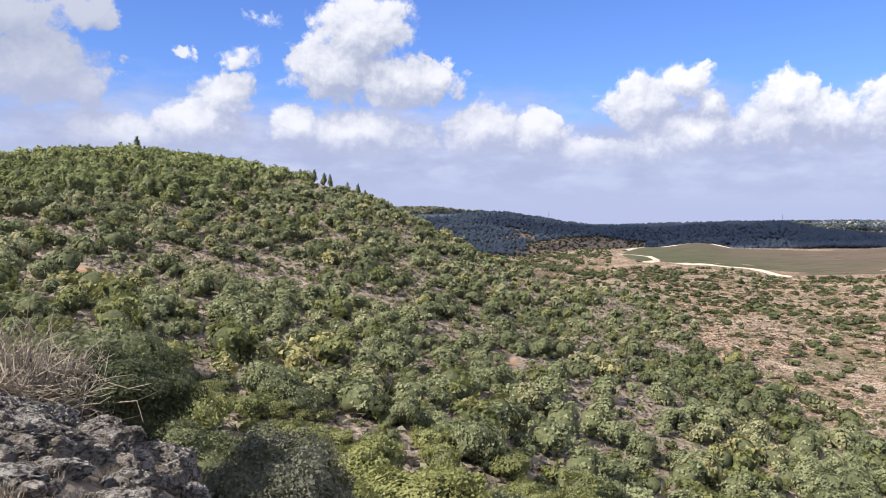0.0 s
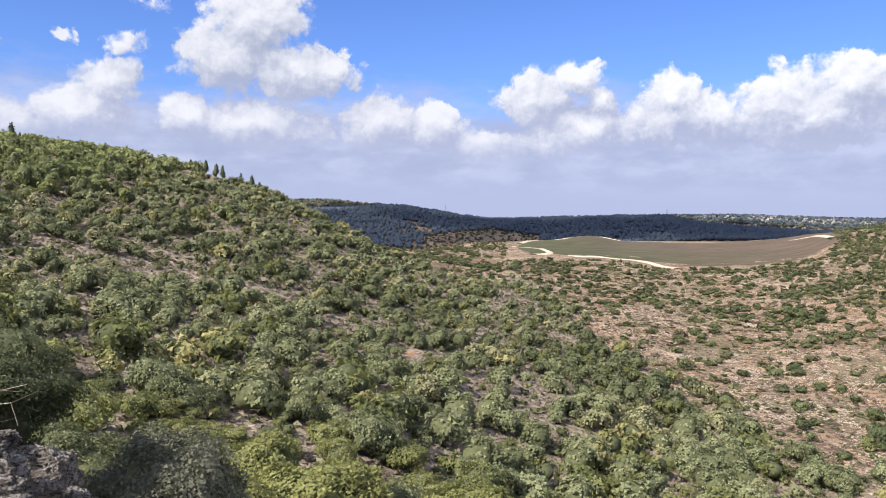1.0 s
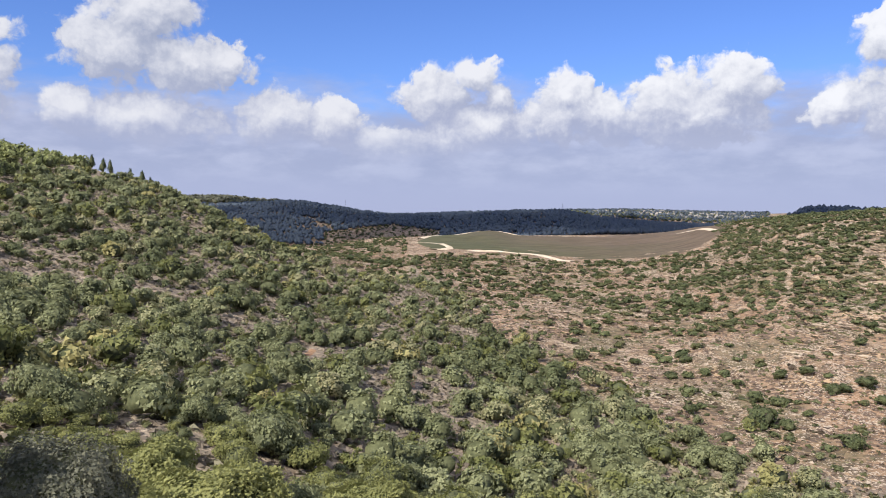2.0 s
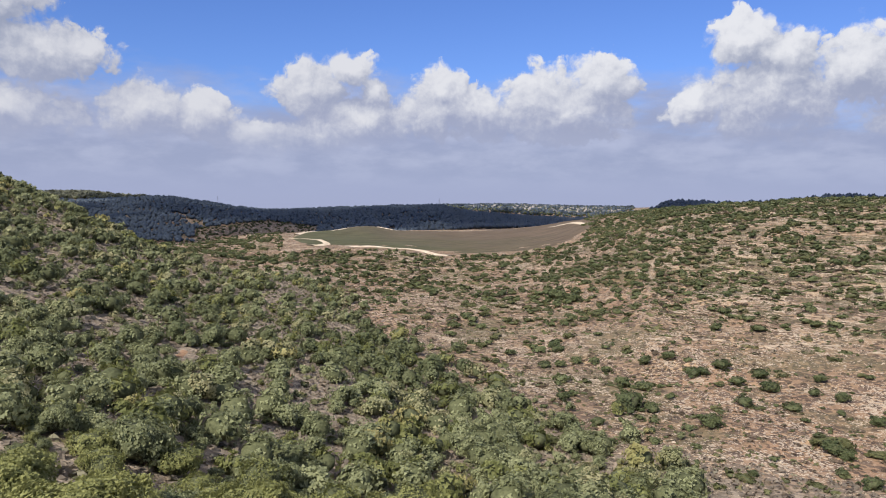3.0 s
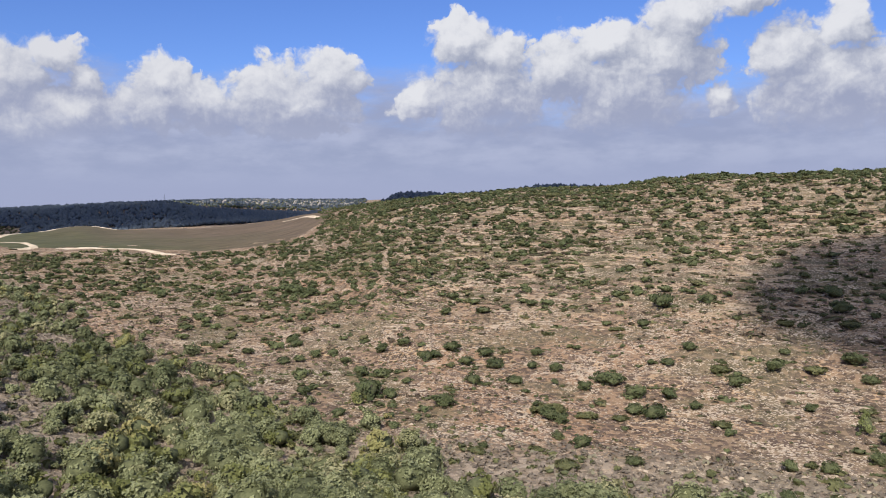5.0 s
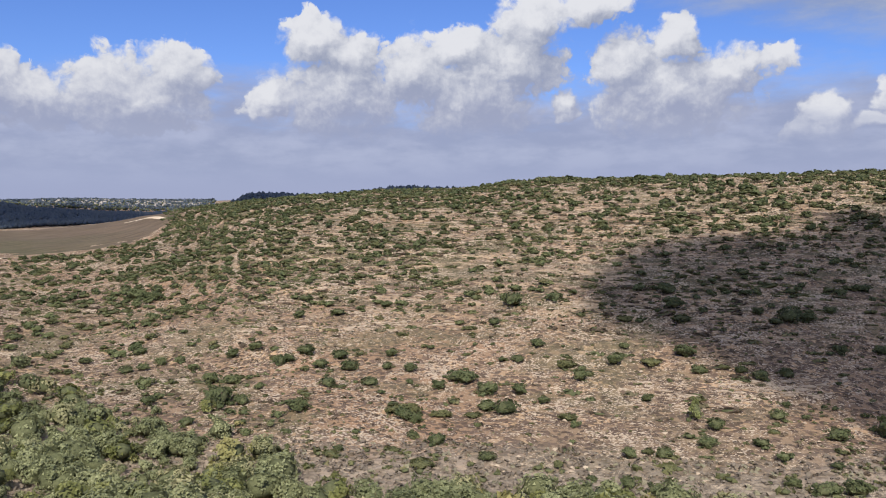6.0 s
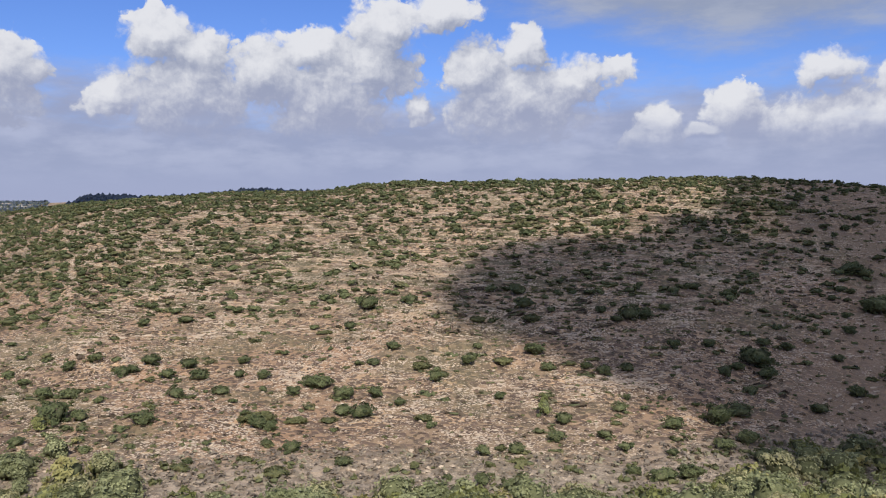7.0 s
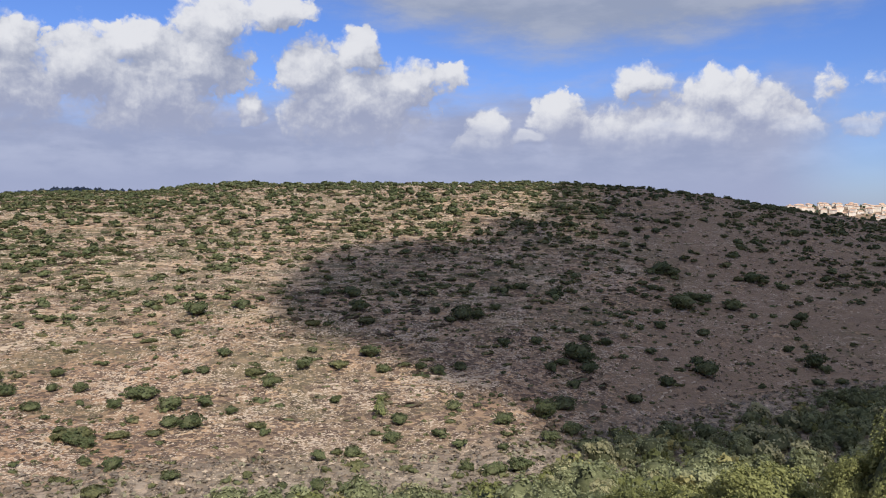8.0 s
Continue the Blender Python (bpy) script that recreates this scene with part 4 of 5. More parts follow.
def build_low_mats():
    """Low spreading growth in long patches along the contours of the stony slope, olive green or dead brown."""
    x, y, a, r, rng = jitter_grid(14, 112, 430, 2.7, 66)
    rise = ground_at(x, y) - EYE
    belt = np.clip((rise + 33) / 10, 0.35, 1) * (1 - 0.7 * np.clip((a - 86) / 6, 0, 1))
    ok = (r > creek_at(a) + 2) & ~((r > 410) & (a < 36)) & (rng.uniform(0, 1, len(x)) < belt * np.clip(0.42 + 0.8 * fbm(x / 26, y / 26, 3, 67), 0.10, 0.85) * np.clip(330 / r, 0.5, 1))
    x, y = x[ok], y[ok]
    size = 0.9 + 2.6 * rng.uniform(0, 1, len(x)) ** 2
    turn = contour_turn(x, y) + rng.normal(0, 0.2, len(x))
    shapes = [dome_arrays(270 + k, 0, 5, 30, 0.13, 0.24) for k in range(6)]
    long_shapes = [(v * [1.45, 0.8, 1.0], t, p) for v, t, p in shapes]
    kind = rng.uniform(0, 1, len(x)) + 0.35 * fbm(x / 30, y / 30, 2, 69)
    for name, label, mat, pick in (("low_green_mats", "low spreading olive green growth over the stony slope", LOWSHRUB, kind < 0.30), ("low_dark_mats", "low spreading dark green growth over the stony slope", DUSK, (kind >= 0.30) & (kind < 0.48)),
                                   ("low_brown_mats", "low dead brown thorny growth over the stony slope", SCRUB, kind >= 0.48)):
        stuff(name, label, "shrubs", long_shapes, mat, x[pick], y[pick], size[pick], 68, turn=turn[pick])


build_low_mats()


def stone_templates(seed, count, flat=0.55):
    """Small blocks with knocked-off corners: eight faces each."""
    rng = np.random.default_rng(seed)
    v = np.array([(1, 0, 0), (0, 1, 0), (-1, 0, 0), (0, -1, 0), (0, 0, 1), (0, 0, -1)], float)
    t = np.array([f for k in range(4) for f in ((k, (k + 1) % 4, 4), ((k + 1) % 4, k, 5))])
    out = []
    for k in range(count):
        out.append((v * rng.uniform(0.7, 1.3, (6, 1)) * [0.5, 0.4, 0.5 * flat] + rng.normal(0, 0.07, (6, 3)) + [0, 0, 0.12], t))
    return out


def loose_tuft(seed):
    """A handful of leaf clumps, half a metre or so across."""
    rng = np.random.default_rng(seed)
    way = unit(rng.normal(0, 1, (8, 3)) + [0, 0, 0.8])
    return leaf_quads(rng, way * [0.28, 0.28, 0.2] + [0, 0, 0.08], way + [0, 0, 0.5], 0.19, 0.3)


def build_litter():
    """Loose stones and dwarf scrub over the stony slopes."""
    rng = np.random.default_rng(9)
    a = rng.uniform(5, 112, 118000)
    r = np.sqrt(rng.uniform(95 ** 2, 470 ** 2, 118000))
    x, y = np.sin(np.radians(a)) * r, np.cos(np.radians(a)) * r
    ok = (r > np.where(a < 12.5, crest_at(a) + 10, creek_at(a))) & ~((r > 415) & (a > 12) & (a < 36))
    band = fbm(x / 22, y / 22, 3, 41)
    stony = ok & (rng.uniform(0, 1, len(x)) < np.clip(0.25 + band, 0.05, 1) * np.clip(260 / r, 0.3, 1))
    i = np.nonzero(stony)[0][:16000]
    stuff("stones", "pale limestone stones strewn over the slope", "stones", stone_templates(4, 6), STONE, x[i], y[i], 0.25 + 0.75 * rng.uniform(0, 1, len(i)) ** 2.5, 34, sink=0.0, smooth=False)
    brush = ok & ~stony & (rng.uniform(0, 1, len(x)) < np.clip(0.5 - band, 0.1, 1))
    i = np.nonzero(brush)[0][:22000]
    tuft = [loose_tuft(190 + k) for k in range(6)]
    green = rng.uniform(0, 1, len(i)) < 0.45
    size = rng.uniform(0.6, 1.4, len(i))
    stuff("dwarf_scrub", "low dry grey-brown thorny scrub on the slope", "scrub", tuft, SCRUB, x[i][~green], y[i][~green], size[~green], 35)
    stuff("green_dwarf_scrub", "low olive green herbs and scrub on the slope", "scrub", tuft, LOWSHRUB, x[i][green], y[i][green], size[green], 36)


build_litter()


def build_ledges():
    """Long low limestone ledges along the contours of the eastern slope."""
    rng = np.random.default_rng(17)
    a = rng.uniform(35, 104, 24000)
    r = np.sqrt(rng.uniform(105 ** 2, 400 ** 2, 24000))
    x, y = np.sin(np.radians(a)) * r, np.cos(np.radians(a)) * r
    z = ground_at(x, y)
    band = np.abs((z + 2.5 * fbm(x / 60, y / 60, 2, 61)) / 4.2 % 1.0 - 0.5)
    ok = (r > creek_at(a) + 12) & (band < 0.14) & (fbm(x / 40, y / 40, 2, 63) > -0.25)
    i = np.nonzero(ok)[0][:4800]
    turn = contour_turn(x[i], y[i]) + rng.normal(0, 0.12, len(i))
    slabs = []
    for k in range(6):
        v = ICO_V * (1 + rng.normal(0, 0.2, (len(ICO_V), 1))) * [0.5, 0.13, 0.085]
        slabs.append((v + [0, 0, 0.03], ICO_T))
    stuff("rock_ledges", "long pale limestone ledges along the slope", "rock", slabs, STONE, x[i], y[i], 0.6 + 2.3 * rng.uniform(0, 1, len(i)) ** 2, 42, sink=0.0, turn=turn, smooth=False)


build_ledges()


def build_undergrowth():
    """Grey-brown and olive low growth between the bushes of the western side."""
    x, y, a, r, rng = jitter_grid(-36, 113, 300, 2.2, 18)
    ok = (r < creek_at(a) + 6) & (r > 30) & (rng.uniform(0, 1, len(x)) < 0.42) & ~kept_clear(x, y)
    t = [dome_arrays(230 + k, 0, 3, 12, 0.20, 0.5) for k in range(5)]
    stuff("olive_undergrowth", "olive green low growth between the bushes", "undergrowth", t, LOWSHRUB, x[ok], y[ok], rng.uniform(0.7, 2.2, int(ok.sum())), 43)
    x, y, a, r, rng = jitter_grid(-36, 113, 300, 1.2, 28)
    ok = (r < creek_at(a) + 10) & (r > 30) & (rng.uniform(0, 1, len(x)) < 0.75) & ~kept_clear(x, y)
    stuff("dry_undergrowth", "grey-brown dry low growth between the bushes", "undergrowth", [loose_tuft(250 + k) for k in range(8)], BRUSH, x[ok], y[ok], rng.uniform(0.8, 1.8, int(ok.sum())), 44)


build_undergrowth()


# ---- far things ----
def build_far_woods():
    rng = np.random.default_rng(12)
    a = np.concatenate([rng.uniform(-9, 37, 14000), rng.uniform(35, 58, 3200)])
    r = np.concatenate([rng.uniform(990, 1520, 14000), rng.uniform(760, 935, 3200)])
    x, y = np.sin(np.radians(a)) * r, np.cos(np.radians(a)) * r
    ok = (fbm(x / 60, y / 60, 3, 51) > -0.55) & ~((a > 6) & (a < 14.5) & (r < 1230 - 25 * np.abs(a - 11)))
    trees = []
    for k in range(5):
        v = OCT_V * (1 + rng.normal(0, 0.15, (6, 1))) * [0.5, 0.5, 0.45]
        v[:, 2] += 0.5
        trees.append((v, OCT_T))
    stuff("far_woods", "dark bluish woods on the far ridges under cloud shade, haze in their colour", "woods", trees, HAZED_WOOD, x[ok], y[ok], rng.uniform(4.5, 8, int(ok.sum())), 36)


build_far_woods()


def build_hollow_shrubs():
    """Bushes of the hidden valley behind the western spur."""
    x, y, a, r, rng = jitter_grid(-8, 14.5, 1230, 9, 19)
    ok = (r > np.where(a < 3, crest_at(a) + 10, 840)) & (r < np.where(a > 6, 1230, 1000)) & (rng.uniform(0, 1, len(x)) < np.where(a < 7, 0.9, 0.6))
    x, y = x[ok], y[ok]
    stuff("valley_shrubs", "dark green bushes filling the valley behind the spur", "shrubs", [dome_arrays(210 + k, 0, 5, 60, 0.10, 0.7) for k in range(4)], DUSK, x, y, rng.uniform(3, 6.5, len(x)), 38)


build_hollow_shrubs()


def build_far_town():
    """Pale buildings of a town on the far plateau."""
    rng = np.random.default_rng(22)
    cube = np.array([(sx, sy, z) for z in (0, 1.0) for sx, sy in ((-.5, -.5), (.5, -.5), (.5, .5), (-.5, .5))], float)
    faces = np.array([(4, 5, 6), (4, 6, 7)] + [f for k in range(4) for f in ((k, (k + 1) % 4, 4 + (k + 1) % 4), (k, 4 + (k + 1) % 4, 4 + k))])
    a = rng.uniform(25.2, 36, 1500)
    r = rng.uniform(2000, 3420, 1500)
    stuff("far_town", "pale blocks of a distant town on the plateau", "buildings", [(cube * [1.3, 1, .5], faces), (cube * [1, 1, .8], faces)], TOWN, np.sin(np.radians(a)) * r, np.cos(np.radians(a)) * r, rng.uniform(4, 8.5, 1500), 39, sink=0.02, smooth=False)
    a = rng.uniform(23.5, 37, 2600)
    r = rng.uniform(1700, 3420, 2600)
    stuff("town_trees", "dark trees among the distant houses, haze in their colour", "trees", [dome_arrays(220 + k, 0, 3, 16, 0.16, 0.8) for k in range(3)], HAZED_WOOD, np.sin(np.radians(a)) * r, np.cos(np.radians(a)) * r, rng.uniform(7, 15, 2600), 40)
    a = rng.uniform(-8, 3, 2600)
    r = rng.uniform(1650, 3060, 2600)
    stuff("far_hill_trees", "pale green trees over a distant rounded hill", "trees", [dome_arrays(225 + k, 0, 3, 16, 0.16, 0.7) for k in range(3)], GREY, np.sin(np.radians(a)) * r, np.cos(np.radians(a)) * r, rng.uniform(14, 26, 2600), 45)


build_far_town()


def ribbon(name, label, mat, path, width, lift=0.45):
    """A track draped over the ground along a path of (degrees, distance)."""
    pts = np.array([spot(*p) for p in path])
    k = np.arange(len(pts), dtype=float)
    q = np.linspace(0, len(pts) - 1, len(pts) * 14)
    px, py = curve_at(k, pts[:, 0], q), curve_at(k, pts[:, 1], q)
    tx, ty = np.gradient(px), np.gradient(py)
    ln = np.hypot(tx, ty)
    rng = np.random.default_rng(len(path))
    verts, tris = [], []
    cols = 5
    for i in range(len(q)):
        w = width * rng.uniform(0.8, 1.2)
        for c in np.linspace(-0.5, 0.5, cols):
            gx, gy = px[i] - ty[i] / ln[i] * c * w, py[i] + tx[i] / ln[i] * c * w
            verts.append((gx, gy, float(ground_at(gx, gy)) + lift * (1 - (2 * abs(c)) ** 4) - 0.12))
    for i in range(len(q) - 1):
        for c in range(cols - 1):
            p = i * cols + c
            tris += [(p, p + cols, p + 1), (p + 1, p + cols, p + cols + 1)]
    return tagged(new(name, mesh_of(name, verts, tris, mat, True)), label, "track", kind="structure")


def field_patch(name, label, mat, edges, lift):
    """A field draped over the ground between a near and a far edge: rows of degrees, near and far distance."""
    e = np.array(edges, float)
    az = np.arange(e[0, 0], e[-1, 0] + 0.01, 0.3)
    near, far = curve_at(e[:, 0], e[:, 1], az), curve_at(e[:, 0], e[:, 2], az)
    cols = 26
    verts, tris = [], []
    for a, n, f in zip(az, near, far):
        for t in np.linspace(0, 1, cols):
            x, y = spot(a, n + (f - n) * t)
            verts.append((x, y, float(ground_at(x, y)) + lift * min(1, 8 * t, 8 * (1 - t), 2 * (a - e[0, 0]), 2 * (e[-1, 0] - a)) - 0.03))
    for i in range(len(az) - 1):
        for c in range(cols - 1):
            p = i * cols + c
            tris += [(p, p + cols, p + 1), (p + 1, p + cols, p + cols + 1)]
    return tagged(new(name, mesh_of(name, verts, tris, mat, True)), label, "field", kind="structure")


field_patch("field", "dark brown and dull green stubble field on the plateau", FIELD, [(12.6, 540, 560), (14, 462, 640), (16, 455, 690), (18, 452, 705), (21, 452, 730), (24, 446, 740), (28, 440, 745), (31, 440, 740), (33.5, 500, 720), (35.4, 600, 660)], 0.45)
ribbon("dirt_track", "pale chalk track along the edge of the fields", CHALK, [(24.1, 420), (23.4, 430), (22, 444), (20, 448), (18, 450), (16.4, 448)], 7, 0.6)
ribbon("dirt_track", "pale earth track at the field's corner", CHALK, [(14.0, 446), (14.6, 452), (15.1, 480), (14.2, 520), (12.6, 560)], 6, 0.7)
ribbon("dirt_track", "narrow pale track along the far edge of the field", CHALK, [(13, 600), (15.5, 690), (18.2, 735), (20.4, 700)], 5, 0.8)
ribbon("dirt_track", "short pale track at the field's end", CHALK, [(31.2, 640), (32.4, 610), (33.8, 560)], 6, 0.8)
ribbon("footpath", "bare orange earth path on the western hill", REDSOIL, PATH, 2.4, 0.22)
for gully in WASHOUTS:
    ribbon("washout", "bare red earth washout between the bushes", REDSOIL, gully, 1.5, 0.2)


# ---- village ----
def house_model(w, d, h, seed):
    rng = np.random.default_rng(seed)
    ob = new("house")
    bm = bmesh.new()
    bmesh.ops.create_cube(bm, size=1.0, matrix=Matrix.Translation((0, 0, h / 2 - 0.6)) @ Matrix.Diagonal((w, d, h + 1.2, 1)))
    bmesh.ops.create_cube(bm, size=1.0, matrix=Matrix.Translation((w * 0.3, -d * 0.5, h * 0.3)) @ Matrix.Diagonal((w * 0.4, 3, h * 0.6, 1)))
    part("wall", from_bm("wall", bm, PLASTER), ob)
    bm = bmesh.new()
    e = 0.5
    lo = [bm.verts.new((sx * (w / 2 + e), sy * (d / 2 + e), h)) for sx, sy in ((-1, -1), (1, -1), (1, 1), (-1, 1))]
    ridge = [bm.verts.new((sx * w * 0.22, 0, h + d * 0.24)) for sx in (-1, 1)]
    for f in ((lo[0], lo[1], ridge[1], ridge[0]), (lo[1], lo[2], ridge[1]), (lo[2], lo[3], ridge[0], ridge[1]), (lo[3], lo[0], ridge[0]), (lo[3], lo[2], lo[1], lo[0])):
        bm.faces.new(f)
    part("roof", from_bm("roof", bm, TILES), ob)
    bm = bmesh.new()
    bmesh.ops.create_cube(bm, size=1.0, matrix=Matrix.Translation((-w * 0.2, -d / 2 - 0.05, h * 0.7)) @ Matrix.Diagonal((1.6, 0.16, 1.3, 1)))
    part("window", from_bm("window", bm, STEEL), ob)
    return tagged(ob, "cream plastered house with a terracotta hip roof", "house", "houses of the village")


def build_village():
    rng = np.random.default_rng(14)
    models = [house_model(9, 8, 5.4, 1), house_model(11, 8, 4.0, 2), house_model(8, 8, 6.2, 3)]
    places = []
    for row in range(8):
        r = 930 + row * 19
        for az in np.arange(98.6 - 0.2 * row, 107, 0.58):
            a = az + rng.uniform(-0.22, 0.22)
            if a < 98.8 + max(0, 4 - row) * 0.8 or rng.uniform() < 0.12:
                continue
            x, y = spot(a, r + rng.uniform(-6, 6))
            places.append(Matrix.LocRotScale((x, y, float(ground_at(x, y)) + 0.3), Euler((0, 0, radians(-a + rng.choice([0, 90, 180]) + rng.uniform(-14, 14)))), Vector((1, 1, 1)) * rng.uniform(0.6, 0.85)))
    set_out(models, places)
    x, y, a, r, rng = jitter_grid(96, 108, 1090, 11, 15)
    ok = (r > 880) & (rng.uniform(0, 1, len(x)) < 0.22)
    stuff("village_trees", "dark trees among the houses of the village", "trees", [dome_arrays(200 + k, 0, 5, 60, 0.10, 0.9) for k in range(4)], CYPRESS, x[ok], y[ok], rng.uniform(4, 7, int(ok.sum())), 37)


build_village()


def mast(az, r, h):
    ob = new("radio_mast")
    bm = bmesh.new()
    for k in range(3):
        q = 2 * math.pi * k / 3
        bmesh.ops.create_cube(bm, size=1.0, matrix=Matrix.Translation((math.cos(q) * 0.8, math.sin(q) * 0.8, h / 2)) @ Matrix.Diagonal((0.16, 0.16, h, 1)))
    for z in np.arange(2, h, 3.0):
        bmesh.ops.create_cube(bm, size=1.0, matrix=Matrix.Translation((0, 0, z)) @ Matrix.Diagonal((1.5, 1.5, 0.1, 1)))
    part("lattice", from_bm("lattice", bm, STEEL), ob)
    bm = bmesh.new()
    bmesh.ops.create_cone(bm, cap_ends=True, segments=6, radius1=0.3, radius2=0.15, depth=h * 0.25, matrix=Matrix.Translation((0, 0, h * 1.12)))
    part("aerial", from_bm("aerial", bm, STEEL), ob)
    x, y = spot(az, r)
    ob.matrix_basis = pose(x, y, float(ground_at(x, y)) - 0.3)
    tagged(ob, "thin grey lattice radio mast on the far ridge", "mast")


mast(23.2, 1395, 13)
mast(7.6, 1475, 15)


# ---- clouds overhead, which shade parts of the land ----
def cloud(name, label, spots, high):
    """A heap of flattened puffs. spots: degrees, distance of the shaded ground, radius."""
    rng = np.random.default_rng(len(spots))
    vs, ts, n = [], [], 0
    up = high / SUN_DIR.z
    for az, r, w in spots:
        x, y = spot(az, r)
        base = Vector((x, y, float(ground_at(x, y)))) + SUN_DIR * up
        for k in range(2):
            v, t = ICO_V, ICO_T
            off = rng.normal(0, 0.28, 3) * w * [1, 1, 0.2]
            vs.append((v * (1 + rng.normal(0, 0.07, (len(v), 1)))) * w * rng.uniform(0.6, 0.85) * [1, 1, 0.4] + off + base[:])
            ts.append(t + n)
            n += len(v)
    tagged(new(name, mesh_of(name, np.concatenate(vs), np.concatenate(ts), HAZY, True)), label, "cloud", kind="structure")


def slope_cloud():
    """One ragged, rounded cloud whose shade covers the eastern end of the stony slope."""
    step = 5.0
    az = np.arange(56, 124, 0.5)
    top = np.interp(az, [61.9, 62.9, 65.9, 69.9, 72.6, 78.4, 79.3, 82, 84, 85.2, 85.5, 86.5], [-8.0, -5.9, -4.1, -2.85, -2.4, -2.4, -1.1, -1.2, -1.6, -1.6, 0.2, 3.0])
    bottom = np.interp(az, [61.9, 63.5, 67.5, 71.5, 75.2, 78.1, 82.2, 84.3, 87.5, 89.5, 93], [-8.1, -9.35, -10.4, -11.6, -12.7, -14.0, -15.8, -17.4, -19.4, -20.2, -21.5])
    d0 = np.array([place_at(v, w, 96) for v, w in zip(az, bottom)])
    d1 = np.array([place_at(v, w, 96) if w < 0.5 else 640.0 for v, w in zip(az, top)])
    gx, gy = np.meshgrid(np.arange(20, 700, step), np.arange(-420, 420, step), indexing="ij")
    a, r = polar(gx, gy)
    fray = fbm(gx / 24, gy / 24, 4, 71) * 10
    inner = np.minimum(np.minimum(r - np.interp(a, az, d0), np.interp(a, az, d1) - r), np.minimum((a - 62.0), (123 - a)) * r / 57.3) + fray
    high = np.sqrt(np.clip(inner, 0, 60)) * 5 * (1 + 0.3 * fbm(gx / 16, gy / 16, 3, 72))
    base = np.stack([gx, gy, ground_at(gx, gy)], -1) + np.array(SUN_DIR) * (800 / SUN_DIR.z)
    n, m = gx.shape
    up, down = base.copy(), base.copy()
    up[..., 2] += high
    down[..., 2] -= high * 0.15
    i, j = np.nonzero((inner[:-1, :-1] > 0) & (inner[1:, 1:] > 0) & (inner[1:, :-1] > 0) & (inner[:-1, 1:] > 0))
    p = i * m + j
    cells = np.concatenate([np.stack([p, p + m, p + m + 1], -1), np.stack([p, p + m + 1, p + 1], -1)])
    verts, tris = np.concatenate([up.reshape(-1, 3), down.reshape(-1, 3)]), np.concatenate([cells, cells[:, ::-1] + n * m])
    used, tris = np.unique(tris, return_inverse=True)
    me = mesh_of("cloud", verts[used], tris.reshape(-1, 3), CLOUDY, True)
    tagged(new("cloud", me), "grey-white cumulus cloud high over the valley", "cloud", kind="structure")


slope_cloud()
cloud("cloud", "broad grey-white cumulus cloud over the far ridges", [(az, r, 205) for az in (-9, 0, 8, 16, 24, 31) for r in (1060, 1300, 1560) if (az, r) != (8, 1060)] + [(38, 900, 90), (43, 930, 95), (49, 960, 90), (55, 960, 90), (60, 960, 80), (0, 880, 90), (-5, 860, 120)], 900)


# ---- the near slope ----
def rough_rock(name, label, x, y, size, seed, squash=0.7, level=4, sink=0.3):
    """A weathered limestone boulder, split by joints."""
    rng = np.random.default_rng(seed)
    bm = bmesh.new()
    bmesh.ops.create_icosphere(bm, subdivisions=level, radius=0.5)
    off = Vector(rng.uniform(-50, 50, 3))
    cuts = [(unit(rng.normal(0, 1, 3) * [1, 1, 0.7]), rng.uniform(0.24, 0.40)) for k in range(7)]
    for v in bm.verts:
        p = np.array(v.co)
        for nrm, d in cuts:
            over = float(p @ nrm) - d
            if over > 0:
                p = p - nrm * over * 0.8
        q = Vector(p)
        ridged = 1 - abs(noise.noise(q * 4.0 + off)) * 2
        knobs = abs(noise.noise(q * 11 + off)) + 0.6 * abs(noise.noise(q * 23 - off))
        p = q * (1 + 0.14 * ridged + 0.10 * noise.noise(q * 1.9 - off) + 0.30 * (0.42 - knobs) + 0.06 * noise.noise(q * 41 + off))
        v.co = (p.x * 1.15, p.y, p.z * squash)
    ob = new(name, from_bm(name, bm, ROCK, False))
    z = float(ground_at(x, y)) - sink * size * squash * 0.5
    ob.matrix_basis = Matrix.LocRotScale((x, y, z + size * squash * 0.42), Euler((rng.uniform(-.25, .25), rng.uniform(-.25, .25), rng.uniform(0, 6.28))), (size, size, size))
    return tagged(ob, label, "boulder", "boulders of the rocky lip")


